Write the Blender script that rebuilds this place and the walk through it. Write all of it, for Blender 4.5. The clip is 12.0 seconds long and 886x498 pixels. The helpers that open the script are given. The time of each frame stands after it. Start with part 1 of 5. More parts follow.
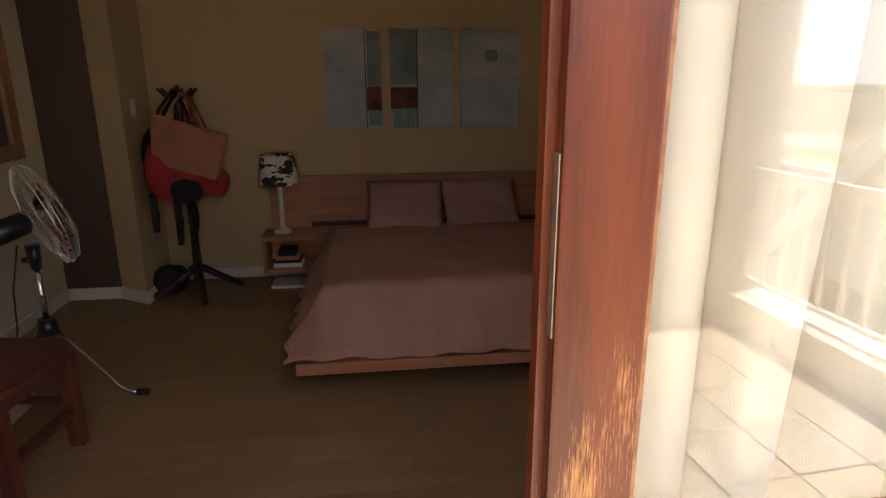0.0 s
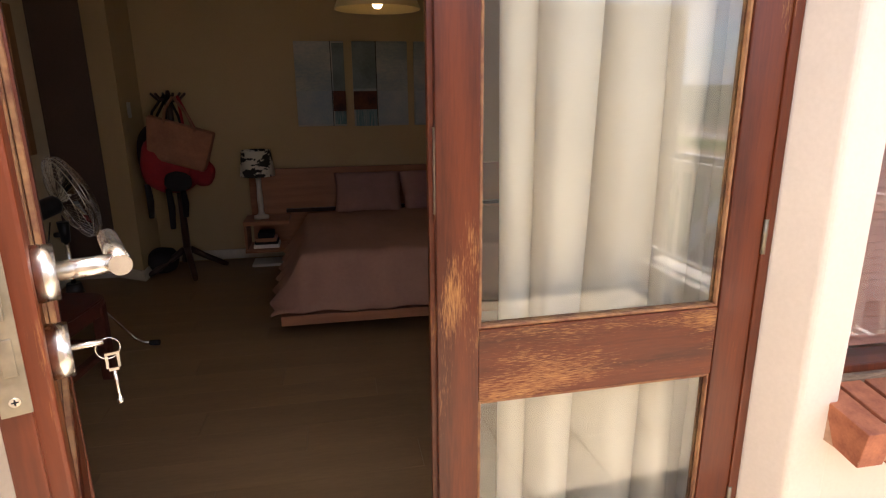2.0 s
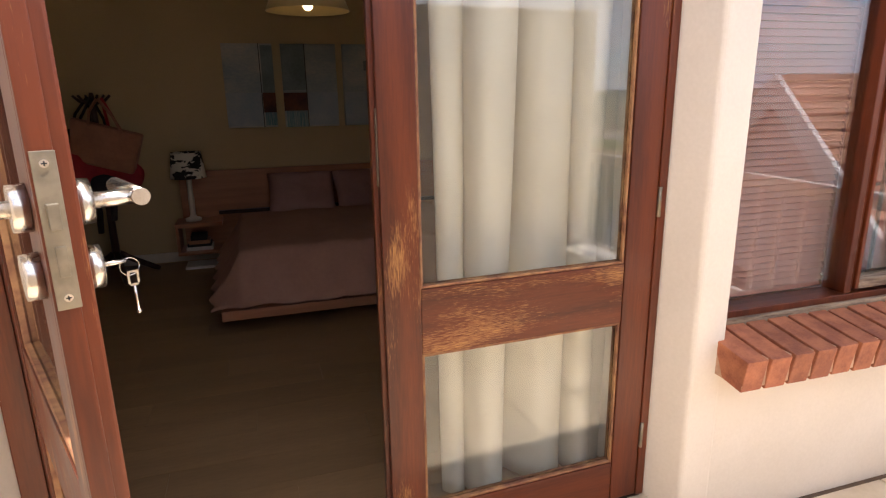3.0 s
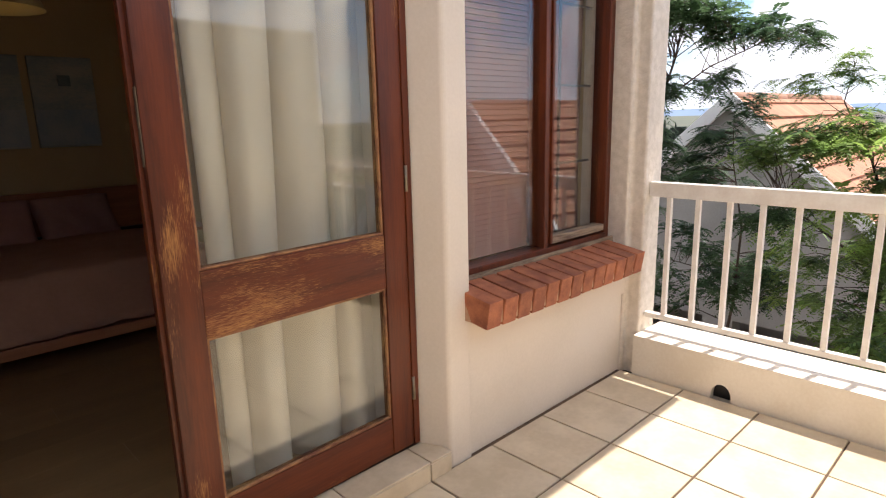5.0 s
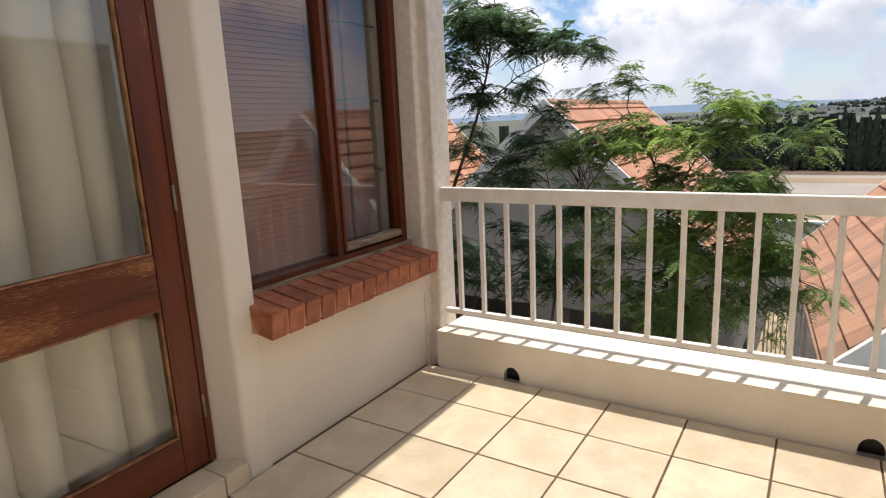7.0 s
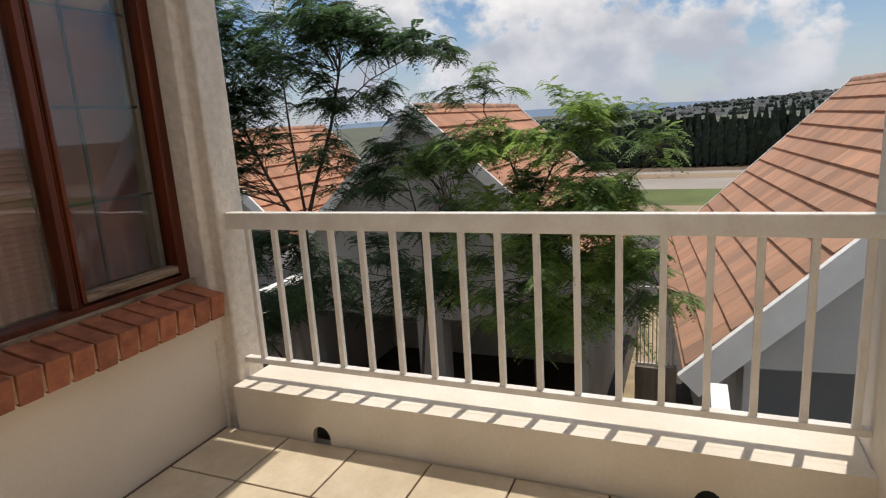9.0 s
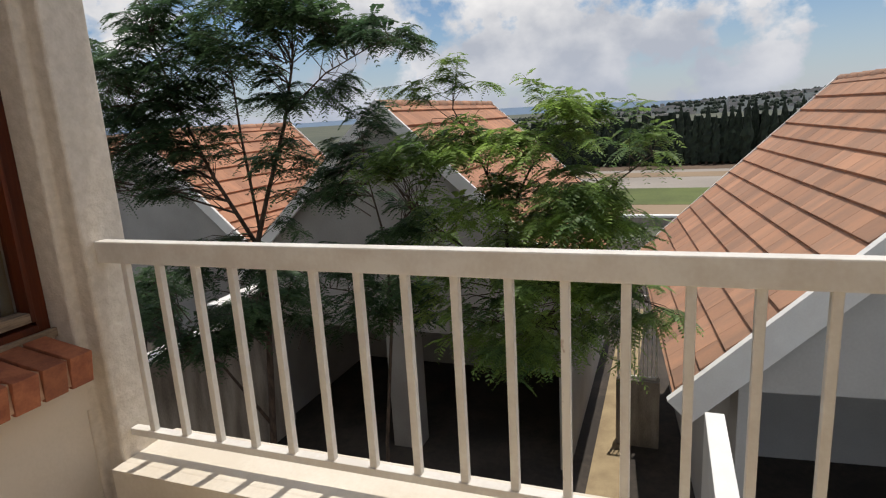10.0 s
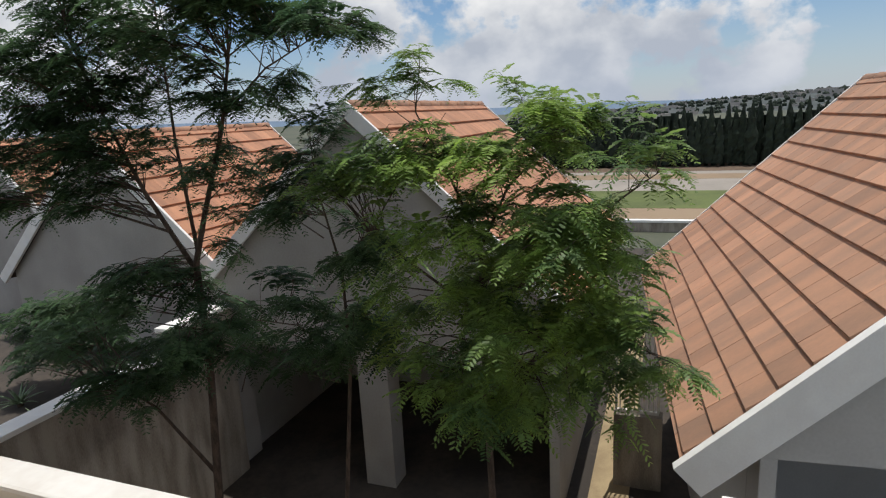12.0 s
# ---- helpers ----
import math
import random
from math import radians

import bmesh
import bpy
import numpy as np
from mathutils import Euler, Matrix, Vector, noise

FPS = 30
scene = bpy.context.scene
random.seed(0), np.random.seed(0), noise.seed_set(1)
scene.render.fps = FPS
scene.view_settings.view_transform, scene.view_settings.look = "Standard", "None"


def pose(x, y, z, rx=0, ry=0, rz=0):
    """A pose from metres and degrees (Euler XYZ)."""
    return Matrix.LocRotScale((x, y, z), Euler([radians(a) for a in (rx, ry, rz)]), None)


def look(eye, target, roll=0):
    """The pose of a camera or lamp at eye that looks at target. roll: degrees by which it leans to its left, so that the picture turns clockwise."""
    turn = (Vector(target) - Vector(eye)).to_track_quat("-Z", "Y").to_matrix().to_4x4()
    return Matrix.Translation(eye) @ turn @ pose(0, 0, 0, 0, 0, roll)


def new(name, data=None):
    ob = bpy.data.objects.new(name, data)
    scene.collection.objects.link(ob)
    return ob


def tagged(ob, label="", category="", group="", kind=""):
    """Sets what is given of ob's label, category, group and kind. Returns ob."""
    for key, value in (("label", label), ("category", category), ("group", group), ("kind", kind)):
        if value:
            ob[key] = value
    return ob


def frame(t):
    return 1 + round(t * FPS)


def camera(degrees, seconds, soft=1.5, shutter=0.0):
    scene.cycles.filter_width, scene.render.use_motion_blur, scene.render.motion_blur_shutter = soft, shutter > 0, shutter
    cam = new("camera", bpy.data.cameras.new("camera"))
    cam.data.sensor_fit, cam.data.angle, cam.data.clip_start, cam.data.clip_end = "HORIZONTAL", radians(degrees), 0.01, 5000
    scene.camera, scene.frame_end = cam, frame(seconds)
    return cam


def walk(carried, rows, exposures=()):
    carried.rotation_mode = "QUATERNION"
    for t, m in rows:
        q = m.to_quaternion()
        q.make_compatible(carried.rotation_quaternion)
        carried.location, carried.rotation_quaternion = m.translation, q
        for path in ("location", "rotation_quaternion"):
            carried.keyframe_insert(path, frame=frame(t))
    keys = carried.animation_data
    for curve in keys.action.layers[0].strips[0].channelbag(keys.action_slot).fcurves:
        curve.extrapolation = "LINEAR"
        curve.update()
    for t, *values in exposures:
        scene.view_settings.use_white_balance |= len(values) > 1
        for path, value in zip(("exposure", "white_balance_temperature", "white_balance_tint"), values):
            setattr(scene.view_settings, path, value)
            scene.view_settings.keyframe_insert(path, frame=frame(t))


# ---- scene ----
cam = camera(73.4, 12.0, 1.2)
PATH = [
    (0, (-0.065, -0.118, 1.453), (0.169, 1.796, 0.921), -0.3),
    (0.5, (-0.036, -0.294, 1.476), (0.186, 1.619, 0.939), -0.4),
    (1, (-0.051, -0.487, 1.487), (0.179, 1.426, 0.951), -0.4),
    (1.5, (-0.077, -0.673, 1.484), (0.206, 1.235, 0.954), -0.4),
    (2, (-0.101, -0.832, 1.474), (0.248, 1.065, 0.945), -0.5),
    (2.5, (-0.13, -0.955, 1.46), (0.301, 0.926, 0.933), -0.9),
    (2.7, (-0.143, -0.985, 1.449), (0.328, 0.887, 0.925), -0.9),
    (4.3, (-0.364, -1.082, 1.303), (0.846, 0.453, 0.88), -1.2),
    (4.5, (-0.38, -1.084, 1.294), (0.887, 0.406, 0.874), -1.1),
    (5, (-0.377, -1.119, 1.296), (0.976, 0.29, 0.871), -1.4),
    (5.5, (-0.367, -1.182, 1.289), (1.074, 0.139, 0.867), -1.7),
    (6, (-0.337, -1.237, 1.286), (1.195, -0.022, 0.87), -2.1),
    (6.5, (-0.303, -1.335, 1.304), (1.294, -0.206, 0.885), -2.4),
    (7, (-0.269, -1.434, 1.315), (1.376, -0.375, 0.896), -2.7),
    (7.5, (-0.206, -1.53, 1.318), (1.474, -0.53, 0.895), -2.9),
    (7.7, (-0.175, -1.563, 1.326), (1.519, -0.59, 0.901), -2.9),
    (9.3, (0.562, -1.595, 1.305), (2.374, -0.866, 0.879), -3.6),
    (9.5, (0.682, -1.518, 1.312), (2.501, -0.807, 0.881), -3.5),
    (10, (1.003, -1.455, 1.302), (2.828, -0.76, 0.869), -3.4),
    (10.5, (1.314, -1.405, 1.301), (3.145, -0.728, 0.868), -3.4),
    (11, (1.607, -1.388, 1.297), (3.442, -0.722, 0.862), -3.3),
    (11.5, (1.85, -1.427, 1.309), (3.68, -0.746, 0.875), -3.3),
    (12, (2.017, -1.411, 1.333), (3.84, -0.713, 0.896), -3.1),
]
walk(cam, [(t, look(eye, target, roll)) for t, eye, target, roll in PATH],
     exposures=[(0, 2.36, 6500, 16), (0.5, 2.16, 6500, 17), (1.5, 1.92, 6500, 18), (2.7, 1.62, 6500, 18), (4.3, 1.1, 6650, 16), (5.5, 0.73, 6650, 15), (6.5, 0.33, 6650, 13), (7.5, 0.05, 6650, 12), (9.5, -0.38, 6700, 11), (12, -0.4, 6500, 9)])

# ---- world and sun ----
SUN_EL, SUN_AZ = 79.0, -14.0  # degrees; azimuth from +x towards +y
world = bpy.data.worlds.new("sky")
scene.world = world
world.use_nodes = True
wn, wl = world.node_tree.nodes, world.node_tree.links
wn.clear()
w_out, w_bg = wn.new("ShaderNodeOutputWorld"), wn.new("ShaderNodeBackground")
w_sky = wn.new("ShaderNodeTexSky")
w_sky.sky_type, w_sky.sun_disc = "NISHITA", False
w_sky.dust_density, w_sky.ozone_density = 0.1, 6.0
w_sky.sun_elevation, w_sky.sun_rotation = radians(SUN_EL), radians(90 - SUN_AZ)
w_co, w_map = wn.new("ShaderNodeTexCoord"), wn.new("ShaderNodeMapping")
w_map.inputs["Scale"].default_value, w_map.inputs["Location"].default_value = (1.0, 1.0, 1.35), (0.35, 0.1, 0.2)
w_no, w_ramp = wn.new("ShaderNodeTexNoise"), wn.new("ShaderNodeValToRGB")
w_no.inputs["Scale"].default_value, w_no.inputs["Detail"].default_value, w_no.inputs["Roughness"].default_value = 5.2, 12.0, 0.54
w_ramp.color_ramp.elements[0].position, w_ramp.color_ramp.elements[1].position = 0.452, 0.508
w_mix = wn.new("ShaderNodeMixRGB")
w_no2, w_ramp2 = wn.new("ShaderNodeTexNoise"), wn.new("ShaderNodeValToRGB")
w_no2.inputs["Scale"].default_value, w_no2.inputs["Detail"].default_value = 7.0, 8.0
w_ramp2.color_ramp.elements[0].position, w_ramp2.color_ramp.elements[1].position = 0.38, 0.62
w_ramp2.color_ramp.elements[0].color, w_ramp2.color_ramp.elements[1].color = (4.9, 5.3, 6.1, 1), (9.6, 9.6, 9.7, 1)
wl.new(w_map.outputs[0], w_no2.inputs["Vector"])
wl.new(w_no2.outputs["Fac"], w_ramp2.inputs[0])
wl.new(w_ramp2.outputs[0], w_mix.inputs[2])
wl.new(w_co.outputs["Generated"], w_map.inputs[0])
wl.new(w_map.outputs[0], w_no.inputs["Vector"])
wl.new(w_no.outputs["Fac"], w_ramp.inputs[0])
wl.new(w_ramp.outputs[0], w_mix.inputs[0])
wl.new(w_sky.outputs[0], w_mix.inputs[1])
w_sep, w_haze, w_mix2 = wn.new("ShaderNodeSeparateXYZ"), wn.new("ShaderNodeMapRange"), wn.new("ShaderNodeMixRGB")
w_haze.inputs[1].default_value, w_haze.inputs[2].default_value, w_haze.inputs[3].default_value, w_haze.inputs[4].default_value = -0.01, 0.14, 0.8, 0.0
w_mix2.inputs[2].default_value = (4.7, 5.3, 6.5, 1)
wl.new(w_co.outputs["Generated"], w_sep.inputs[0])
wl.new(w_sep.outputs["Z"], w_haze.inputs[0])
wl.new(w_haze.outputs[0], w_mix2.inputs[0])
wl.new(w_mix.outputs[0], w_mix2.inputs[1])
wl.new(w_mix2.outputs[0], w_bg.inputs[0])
w_bg.inputs[1].default_value = 0.12
wl.new(w_bg.outputs[0], w_out.inputs[0])

sun = new("sun", bpy.data.lights.new("sun", "SUN"))
sun.data.energy, sun.data.angle, sun.data.color = 4.0, radians(0.55), (1.0, 0.96, 0.9)
sun_way = Vector((math.cos(radians(SUN_EL)) * math.cos(radians(SUN_AZ)), math.cos(radians(SUN_EL)) * math.sin(radians(SUN_AZ)), math.sin(radians(SUN_EL))))
sun.matrix_world = look(sun_way * 40, (0, 0, 0))


# ---- materials ----
def surface(name, light, dark, scale=6.0, rough=0.6, bump=0.15, stretch=(1, 1, 1), fine=60.0, vary=0.0, metal=0.0, island=False, coat=0.0, spread=(0.35, 0.65), depth=0.01):
    """Two-scale mottled surface between two colours; vary: spread of value from piece to piece."""
    m = bpy.data.materials.new(name)
    m.use_nodes = True
    n, l = m.node_tree.nodes, m.node_tree.links
    b = n["Principled BSDF"]
    co, mp = n.new("ShaderNodeTexCoord"), n.new("ShaderNodeMapping")
    mp.inputs["Scale"].default_value = stretch
    l.new(co.outputs["Object"], mp.inputs[0])
    n1, n2 = n.new("ShaderNodeTexNoise"), n.new("ShaderNodeTexNoise")
    n1.inputs["Scale"].default_value, n1.inputs["Detail"].default_value = scale, 6.0
    n2.inputs["Scale"].default_value, n2.inputs["Detail"].default_value = fine, 4.0
    for q in (n1, n2):
        l.new(mp.outputs[0], q.inputs["Vector"])
    add = n.new("ShaderNodeMath")
    add.operation = "MULTIPLY_ADD"
    add.inputs[1].default_value = 0.35
    l.new(n2.outputs["Fac"], add.inputs[0])
    l.new(n1.outputs["Fac"], add.inputs[2])
    shift = n.new("ShaderNodeMath")
    shift.operation = "SUBTRACT"
    shift.inputs[1].default_value = 0.175
    l.new(add.outputs[0], shift.inputs[0])
    ramp = n.new("ShaderNodeValToRGB")
    ramp.color_ramp.elements[0].position, ramp.color_ramp.elements[1].position = spread
    ramp.color_ramp.elements[0].color, ramp.color_ramp.elements[1].color = (*dark, 1), (*light, 1)
    l.new(shift.outputs[0], ramp.inputs[0])
    col = ramp.outputs[0]
    if vary:
        rnd = n.new("ShaderNodeNewGeometry") if island else n.new("ShaderNodeObjectInfo")
        if not island:
            # every piece shows another stretch of the pattern
            far = n.new("ShaderNodeVectorMath")
            far.operation = "SCALE"
            far.inputs[0].default_value = (37.0, 53.0, 71.0)
            l.new(rnd.outputs["Random"], far.inputs["Scale"])
            l.new(far.outputs[0], mp.inputs["Location"])
        rng = n.new("ShaderNodeMapRange")
        rng.inputs[3].default_value, rng.inputs[4].default_value = 1 - vary, 1 + vary
        l.new(rnd.outputs["Random Per Island" if island else "Random"], rng.inputs[0])
        hsv = n.new("ShaderNodeHueSaturation")
        l.new(rng.outputs[0], hsv.inputs["Value"])
        l.new(col, hsv.inputs["Color"])
        col = hsv.outputs[0]
    l.new(col, b.inputs["Base Color"])
    rr = n.new("ShaderNodeMapRange")
    rr.inputs[3].default_value, rr.inputs[4].default_value = max(0.02, rough - 0.1), min(1, rough + 0.1)
    l.new(n1.outputs["Fac"], rr.inputs[0])
    l.new(rr.outputs[0], b.inputs["Roughness"])
    b.inputs["Metallic"].default_value = metal
    b.inputs["Coat Weight"].default_value = coat
    b.inputs["Coat Roughness"].default_value = 0.15
    if bump:
        bp = n.new("ShaderNodeBump")
        bp.inputs["Strength"].default_value, bp.inputs["Distance"].default_value = bump, depth
        l.new(add.outputs[0], bp.inputs["Height"])
        l.new(bp.outputs[0], b.inputs["Normal"])
    return m


def varnished(name, grain, wear, seed=0.0):
    """Red-brown varnished hardwood; wear (0 to 1): how much of the varnish has flaked off along the grain."""
    m = surface(name, (0.128, 0.026, 0.0065), (0.064, 0.0125, 0.004), 3.0, 0.42, 0.2, [g * 0.5 for g in grain], 40.0, coat=0.15, depth=0.003)
    n, l = m.node_tree.nodes, m.node_tree.links
    b = n["Principled BSDF"]
    old = b.inputs["Base Color"].links[0].from_socket
    co = next(q for q in n if q.bl_idname == "ShaderNodeTexCoord")
    b.inputs["Specular IOR Level"].default_value = 0.3
    long_way = min(grain)
    fields = []
    for detail, squeeze in ((1.5, [11.0 if g > long_way else 2.6 for g in grain]), (7.0, [460.0 if g > long_way else 34.0 for g in grain])):
        mp = n.new("ShaderNodeMapping")
        mp.inputs["Scale"].default_value, mp.inputs["Location"].default_value = squeeze, (seed, seed * 0.7, seed * 1.3)
        l.new(co.outputs["Object"], mp.inputs[0])
        q = n.new("ShaderNodeTexNoise")
        q.inputs["Scale"].default_value, q.inputs["Detail"].default_value, q.inputs["Roughness"].default_value = 1.0, detail, 0.62
        l.new(mp.outputs[0], q.inputs["Vector"])
        fields.append(q)
    # worn patches with soft edges, broken up along the grain
    patch = n.new("ShaderNodeMapRange")
    patch.inputs[1].default_value, patch.inputs[2].default_value, patch.inputs[3].default_value, patch.inputs[4].default_value = (0.64 - 0.2 * wear, 0.90 - 0.2 * wear, 0.0, 0.40) if wear < 0.9 else (0.34, 0.72, 0.0, 0.34)
    l.new(fields[0].outputs["Fac"], patch.inputs[0])
    add = n.new("ShaderNodeMath")
    add.operation = "ADD"
    l.new(fields[1].outputs["Fac"], add.inputs[0])
    l.new(patch.outputs[0], add.inputs[1])
    ramp = n.new("ShaderNodeValToRGB")
    ramp.color_ramp.elements[0].position, ramp.color_ramp.elements[1].position = 0.70, 0.98
    l.new(add.outputs[0], ramp.inputs[0])
    mix = n.new("ShaderNodeMixRGB")
    mix.inputs[2].default_value = (0.38, 0.175, 0.055, 1)
    l.new(ramp.outputs[0], mix.inputs[0])
    l.new(old, mix.inputs[1])
    l.new(mix.outputs[0], b.inputs["Base Color"])
    return m


def plain(name, colour, rough=0.5, metal=0.0, emit=0.0, coat=0.0):
    m = bpy.data.materials.new(name)
    m.use_nodes = True
    b = m.node_tree.nodes["Principled BSDF"]
    b.inputs["Base Color"].default_value, b.inputs["Roughness"].default_value, b.inputs["Metallic"].default_value = (*colour, 1), rough, metal
    b.inputs["Coat Weight"].default_value = coat
    if emit:
        b.inputs["Emission Color"].default_value, b.inputs["Emission Strength"].default_value = (*colour, 1), emit
    return m


def pane_glass(name, tint=(0.93, 0.95, 0.94)):
    """A thin pane: clear straight through, mirror-like by Fresnel."""
    m = bpy.data.materials.new(name)
    m.use_nodes = True
    n, l = m.node_tree.nodes, m.node_tree.links
    n.clear()
    out, mix, tr, gl, lw = (n.new("ShaderNode" + k) for k in ("OutputMaterial", "MixShader", "BsdfTransparent", "BsdfGlossy", "LayerWeight"))
    tr.inputs[0].default_value = (*tint, 1)
    gl.inputs["Roughness"].default_value = 0.004
    lw.inputs[0].default_value = 0.5
    pw, ad = n.new("ShaderNodeMath"), n.new("ShaderNodeMath")
    pw.operation, ad.operation = "POWER", "MULTIPLY_ADD"
    pw.inputs[1].default_value, ad.inputs[1].default_value, ad.inputs[2].default_value = 4.0, 0.93, 0.07
    l.new(lw.outputs["Facing"], pw.inputs[0])
    l.new(pw.outputs[0], ad.inputs[0])
    l.new(ad.outputs[0], mix.inputs[0])
    l.new(tr.outputs[0], mix.inputs[1])
    l.new(gl.outputs[0], mix.inputs[2])
    l.new(mix.outputs[0], out.inputs[0])
    return m


PLASTER = surface("cream_plaster", (0.72, 0.645, 0.55), (0.65, 0.58, 0.485), 1.6, 0.85, 0.25, fine=90.0, depth=0.004)
ROUGH_PLASTER = surface("lumpy_cream_plaster", (0.73, 0.655, 0.56), (0.63, 0.56, 0.465), 26.0, 0.8, 0.5, fine=110.0, depth=0.012)
# side wall cream, lightened to stand in for daylight from the door
PALE_IN = surface("light_lifted_cream_wall_paint", (0.75, 0.64, 0.46), (0.69, 0.58, 0.41), 1.2, 0.8, 0.1, fine=120.0, depth=0.002)
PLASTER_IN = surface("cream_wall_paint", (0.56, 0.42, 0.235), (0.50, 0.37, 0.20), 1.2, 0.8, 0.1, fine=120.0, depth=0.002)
ALCOVE = surface("dark_brown_wall_paint", (0.105, 0.066, 0.05), (0.08, 0.05, 0.038), 2.0, 0.7, 0.1)
MAROON = surface("dark_maroon_fabric", (0.24, 0.08, 0.065), (0.19, 0.062, 0.052), 2.0, 0.7, 0.1)
CEILING = surface("white_ceiling_paint", (0.8, 0.78, 0.72), (0.74, 0.72, 0.66), 1.5, 0.9, 0.1)
TILE = surface("beige_floor_tile", (0.645, 0.54, 0.385), (0.54, 0.44, 0.30), 7.0, 0.42, 0.12, fine=45.0, vary=0.07, depth=0.003)
GROUT = surface("brown_grout", (0.14, 0.085, 0.048), (0.075, 0.047, 0.028), 20.0, 0.9, 0.3)
KERB = surface("cream_kerb_plaster", (0.80, 0.735, 0.63), (0.70, 0.625, 0.51), 3.0, 0.8, 0.3, fine=70.0, depth=0.005)
WHITE = surface("white_metal_paint", (0.82, 0.79, 0.73), (0.72, 0.67, 0.60), 9.0, 0.42, 0.2, fine=80.0, depth=0.002)
BRICK = surface("red_face_brick", (0.40, 0.14, 0.065), (0.25, 0.078, 0.038), 18.0, 0.75, 0.5, fine=130.0, vary=0.16, depth=0.004)
MORTAR = surface("pinkish_mortar", (0.52, 0.33, 0.22), (0.40, 0.24, 0.15), 25.0, 0.95, 0.4)
WOOD_V = varnished("varnished_hardwood_upright", (9, 9, 0.7), 0.25, 1.7)
WOOD_V_WORN = varnished("worn_varnish_upright", (9, 9, 0.7), 0.85, 4.1)
WOOD_H = varnished("varnished_hardwood_level", (0.7, 9, 9), 0.25, 2.2)
WOOD_H_WORN = varnished("worn_varnish_level", (0.8, 9, 9), 0.95, 7.7)
WEATHERED = surface("weathered_grey_brown_wood", (0.36, 0.27, 0.18), (0.13, 0.08, 0.05), 8.0, 0.8, 0.4, (0.8, 8, 8))
PUTTY = surface("bare_bead_edge", (0.34, 0.17, 0.07), (0.15, 0.05, 0.025), 14.0, 0.7, 0.2)
GLASS = pane_glass("clear_pane")
STEEL = surface("satin_steel", (0.72, 0.68, 0.62), (0.60, 0.56, 0.50), 30.0, 0.24, 0.05, metal=1.0)
CHROME = plain("chrome", (0.8, 0.8, 0.8), 0.08, 1.0)
BRASS = surface("dull_lock_plate", (0.30, 0.26, 0.19), (0.22, 0.19, 0.14), 40.0, 0.45, 0.1, metal=0.8)
BLACK = plain("black_plastic", (0.012, 0.012, 0.013), 0.3)
RUBBER = plain("black_rubber", (0.015, 0.015, 0.015), 0.75)
CURTAIN = surface("off_white_curtain", (0.73, 0.655, 0.535), (0.66, 0.585, 0.47), 3.0, 0.9, 0.2, fine=300.0, depth=0.002)
BLIND = surface("brown_blind_slat", (0.46, 0.195, 0.135), (0.38, 0.155, 0.105), 6.0, 0.6, 0.05)
IRON = plain("dark_iron_bar", (0.06, 0.05, 0.05), 0.5, 0.5)
PLANK = surface("greige_laminate", (0.29, 0.178, 0.088), (0.225, 0.135, 0.065), 2.0, 0.4, 0.06, (0.6, 3, 3), 30.0, vary=0.06, depth=0.002)
BED_WOOD = surface("pinkish_oak_veneer", (0.46, 0.205, 0.105), (0.36, 0.15, 0.075), 3.0, 0.45, 0.1, (0.6, 8, 8))
LINEN = surface("dusty_mauve_linen", (0.44, 0.245, 0.18), (0.38, 0.205, 0.15), 2.0, 0.9, 0.4, fine=40.0, depth=0.01)
PILLOW = surface("mauve_pillow_linen", (0.43, 0.245, 0.215), (0.37, 0.205, 0.18), 3.0, 0.9, 0.4, fine=40.0, depth=0.008)
DARK_WOOD = surface("dark_stained_wood", (0.06, 0.026, 0.018), (0.035, 0.016, 0.012), 5.0, 0.35, 0.1, (6, 6, 0.7))
CHAIR_WOOD = surface("red_brown_chair_wood", (0.13, 0.035, 0.022), (0.08, 0.022, 0.015), 5.0, 0.4, 0.1, (4, 4, 0.8))
PALE_WOOD = surface("pale_pine_frame", (0.42, 0.22, 0.10), (0.34, 0.17, 0.075), 5.0, 0.5, 0.1, (4, 4, 0.8))
CREAM = surface("cream_turned_wood", (0.72, 0.66, 0.56), (0.66, 0.6, 0.5), 8.0, 0.5, 0.05)
BAG_TAN = surface("tan_leather", (0.42, 0.19, 0.11), (0.32, 0.135, 0.08), 10.0, 0.55, 0.2)
BAG_RED = surface("red_canvas", (0.42, 0.03, 0.035), (0.30, 0.02, 0.028), 10.0, 0.8, 0.3)
BAG_BLACK = surface("black_canvas", (0.022, 0.018, 0.02), (0.014, 0.012, 0.014), 10.0, 0.8, 0.3)
CARD = surface("cardboard_box", (0.46, 0.36, 0.24), (0.40, 0.30, 0.19), 4.0, 0.85, 0.1)
PAPER = plain("white_paper", (0.75, 0.72, 0.66), 0.8)
WHITE_WALL = surface("white_house_plaster", (0.54, 0.525, 0.50), (0.47, 0.455, 0.43), 1.2, 0.9, 0.2, fine=40.0)
# darker than the near house's plaster: canopy shade is put into this grey
HOUSE_WALL = surface("shade_greyed_house_plaster", (0.42, 0.40, 0.37), (0.34, 0.32, 0.295), 1.2, 0.9, 0.2, fine=40.0)
STAINED_WALL = surface("stained_garden_wall", (0.40, 0.355, 0.30), (0.19, 0.16, 0.13), 1.6, 0.95, 0.4, (3, 3, 0.6), fine=40.0)
ROOF_TILE = surface("terracotta_roof_tile", (0.48, 0.255, 0.155), (0.33, 0.195, 0.13), 1.4, 0.85, 0.3, (2.6, 0.5, 1), 50.0, vary=0.17, depth=0.006)
ROOF_FAR = surface("terracotta_roof_course", (0.50, 0.25, 0.145), (0.38, 0.19, 0.115), 2.0, 0.85, 0.3, (3.5, 1, 1), 40.0, vary=0.15, island=True)
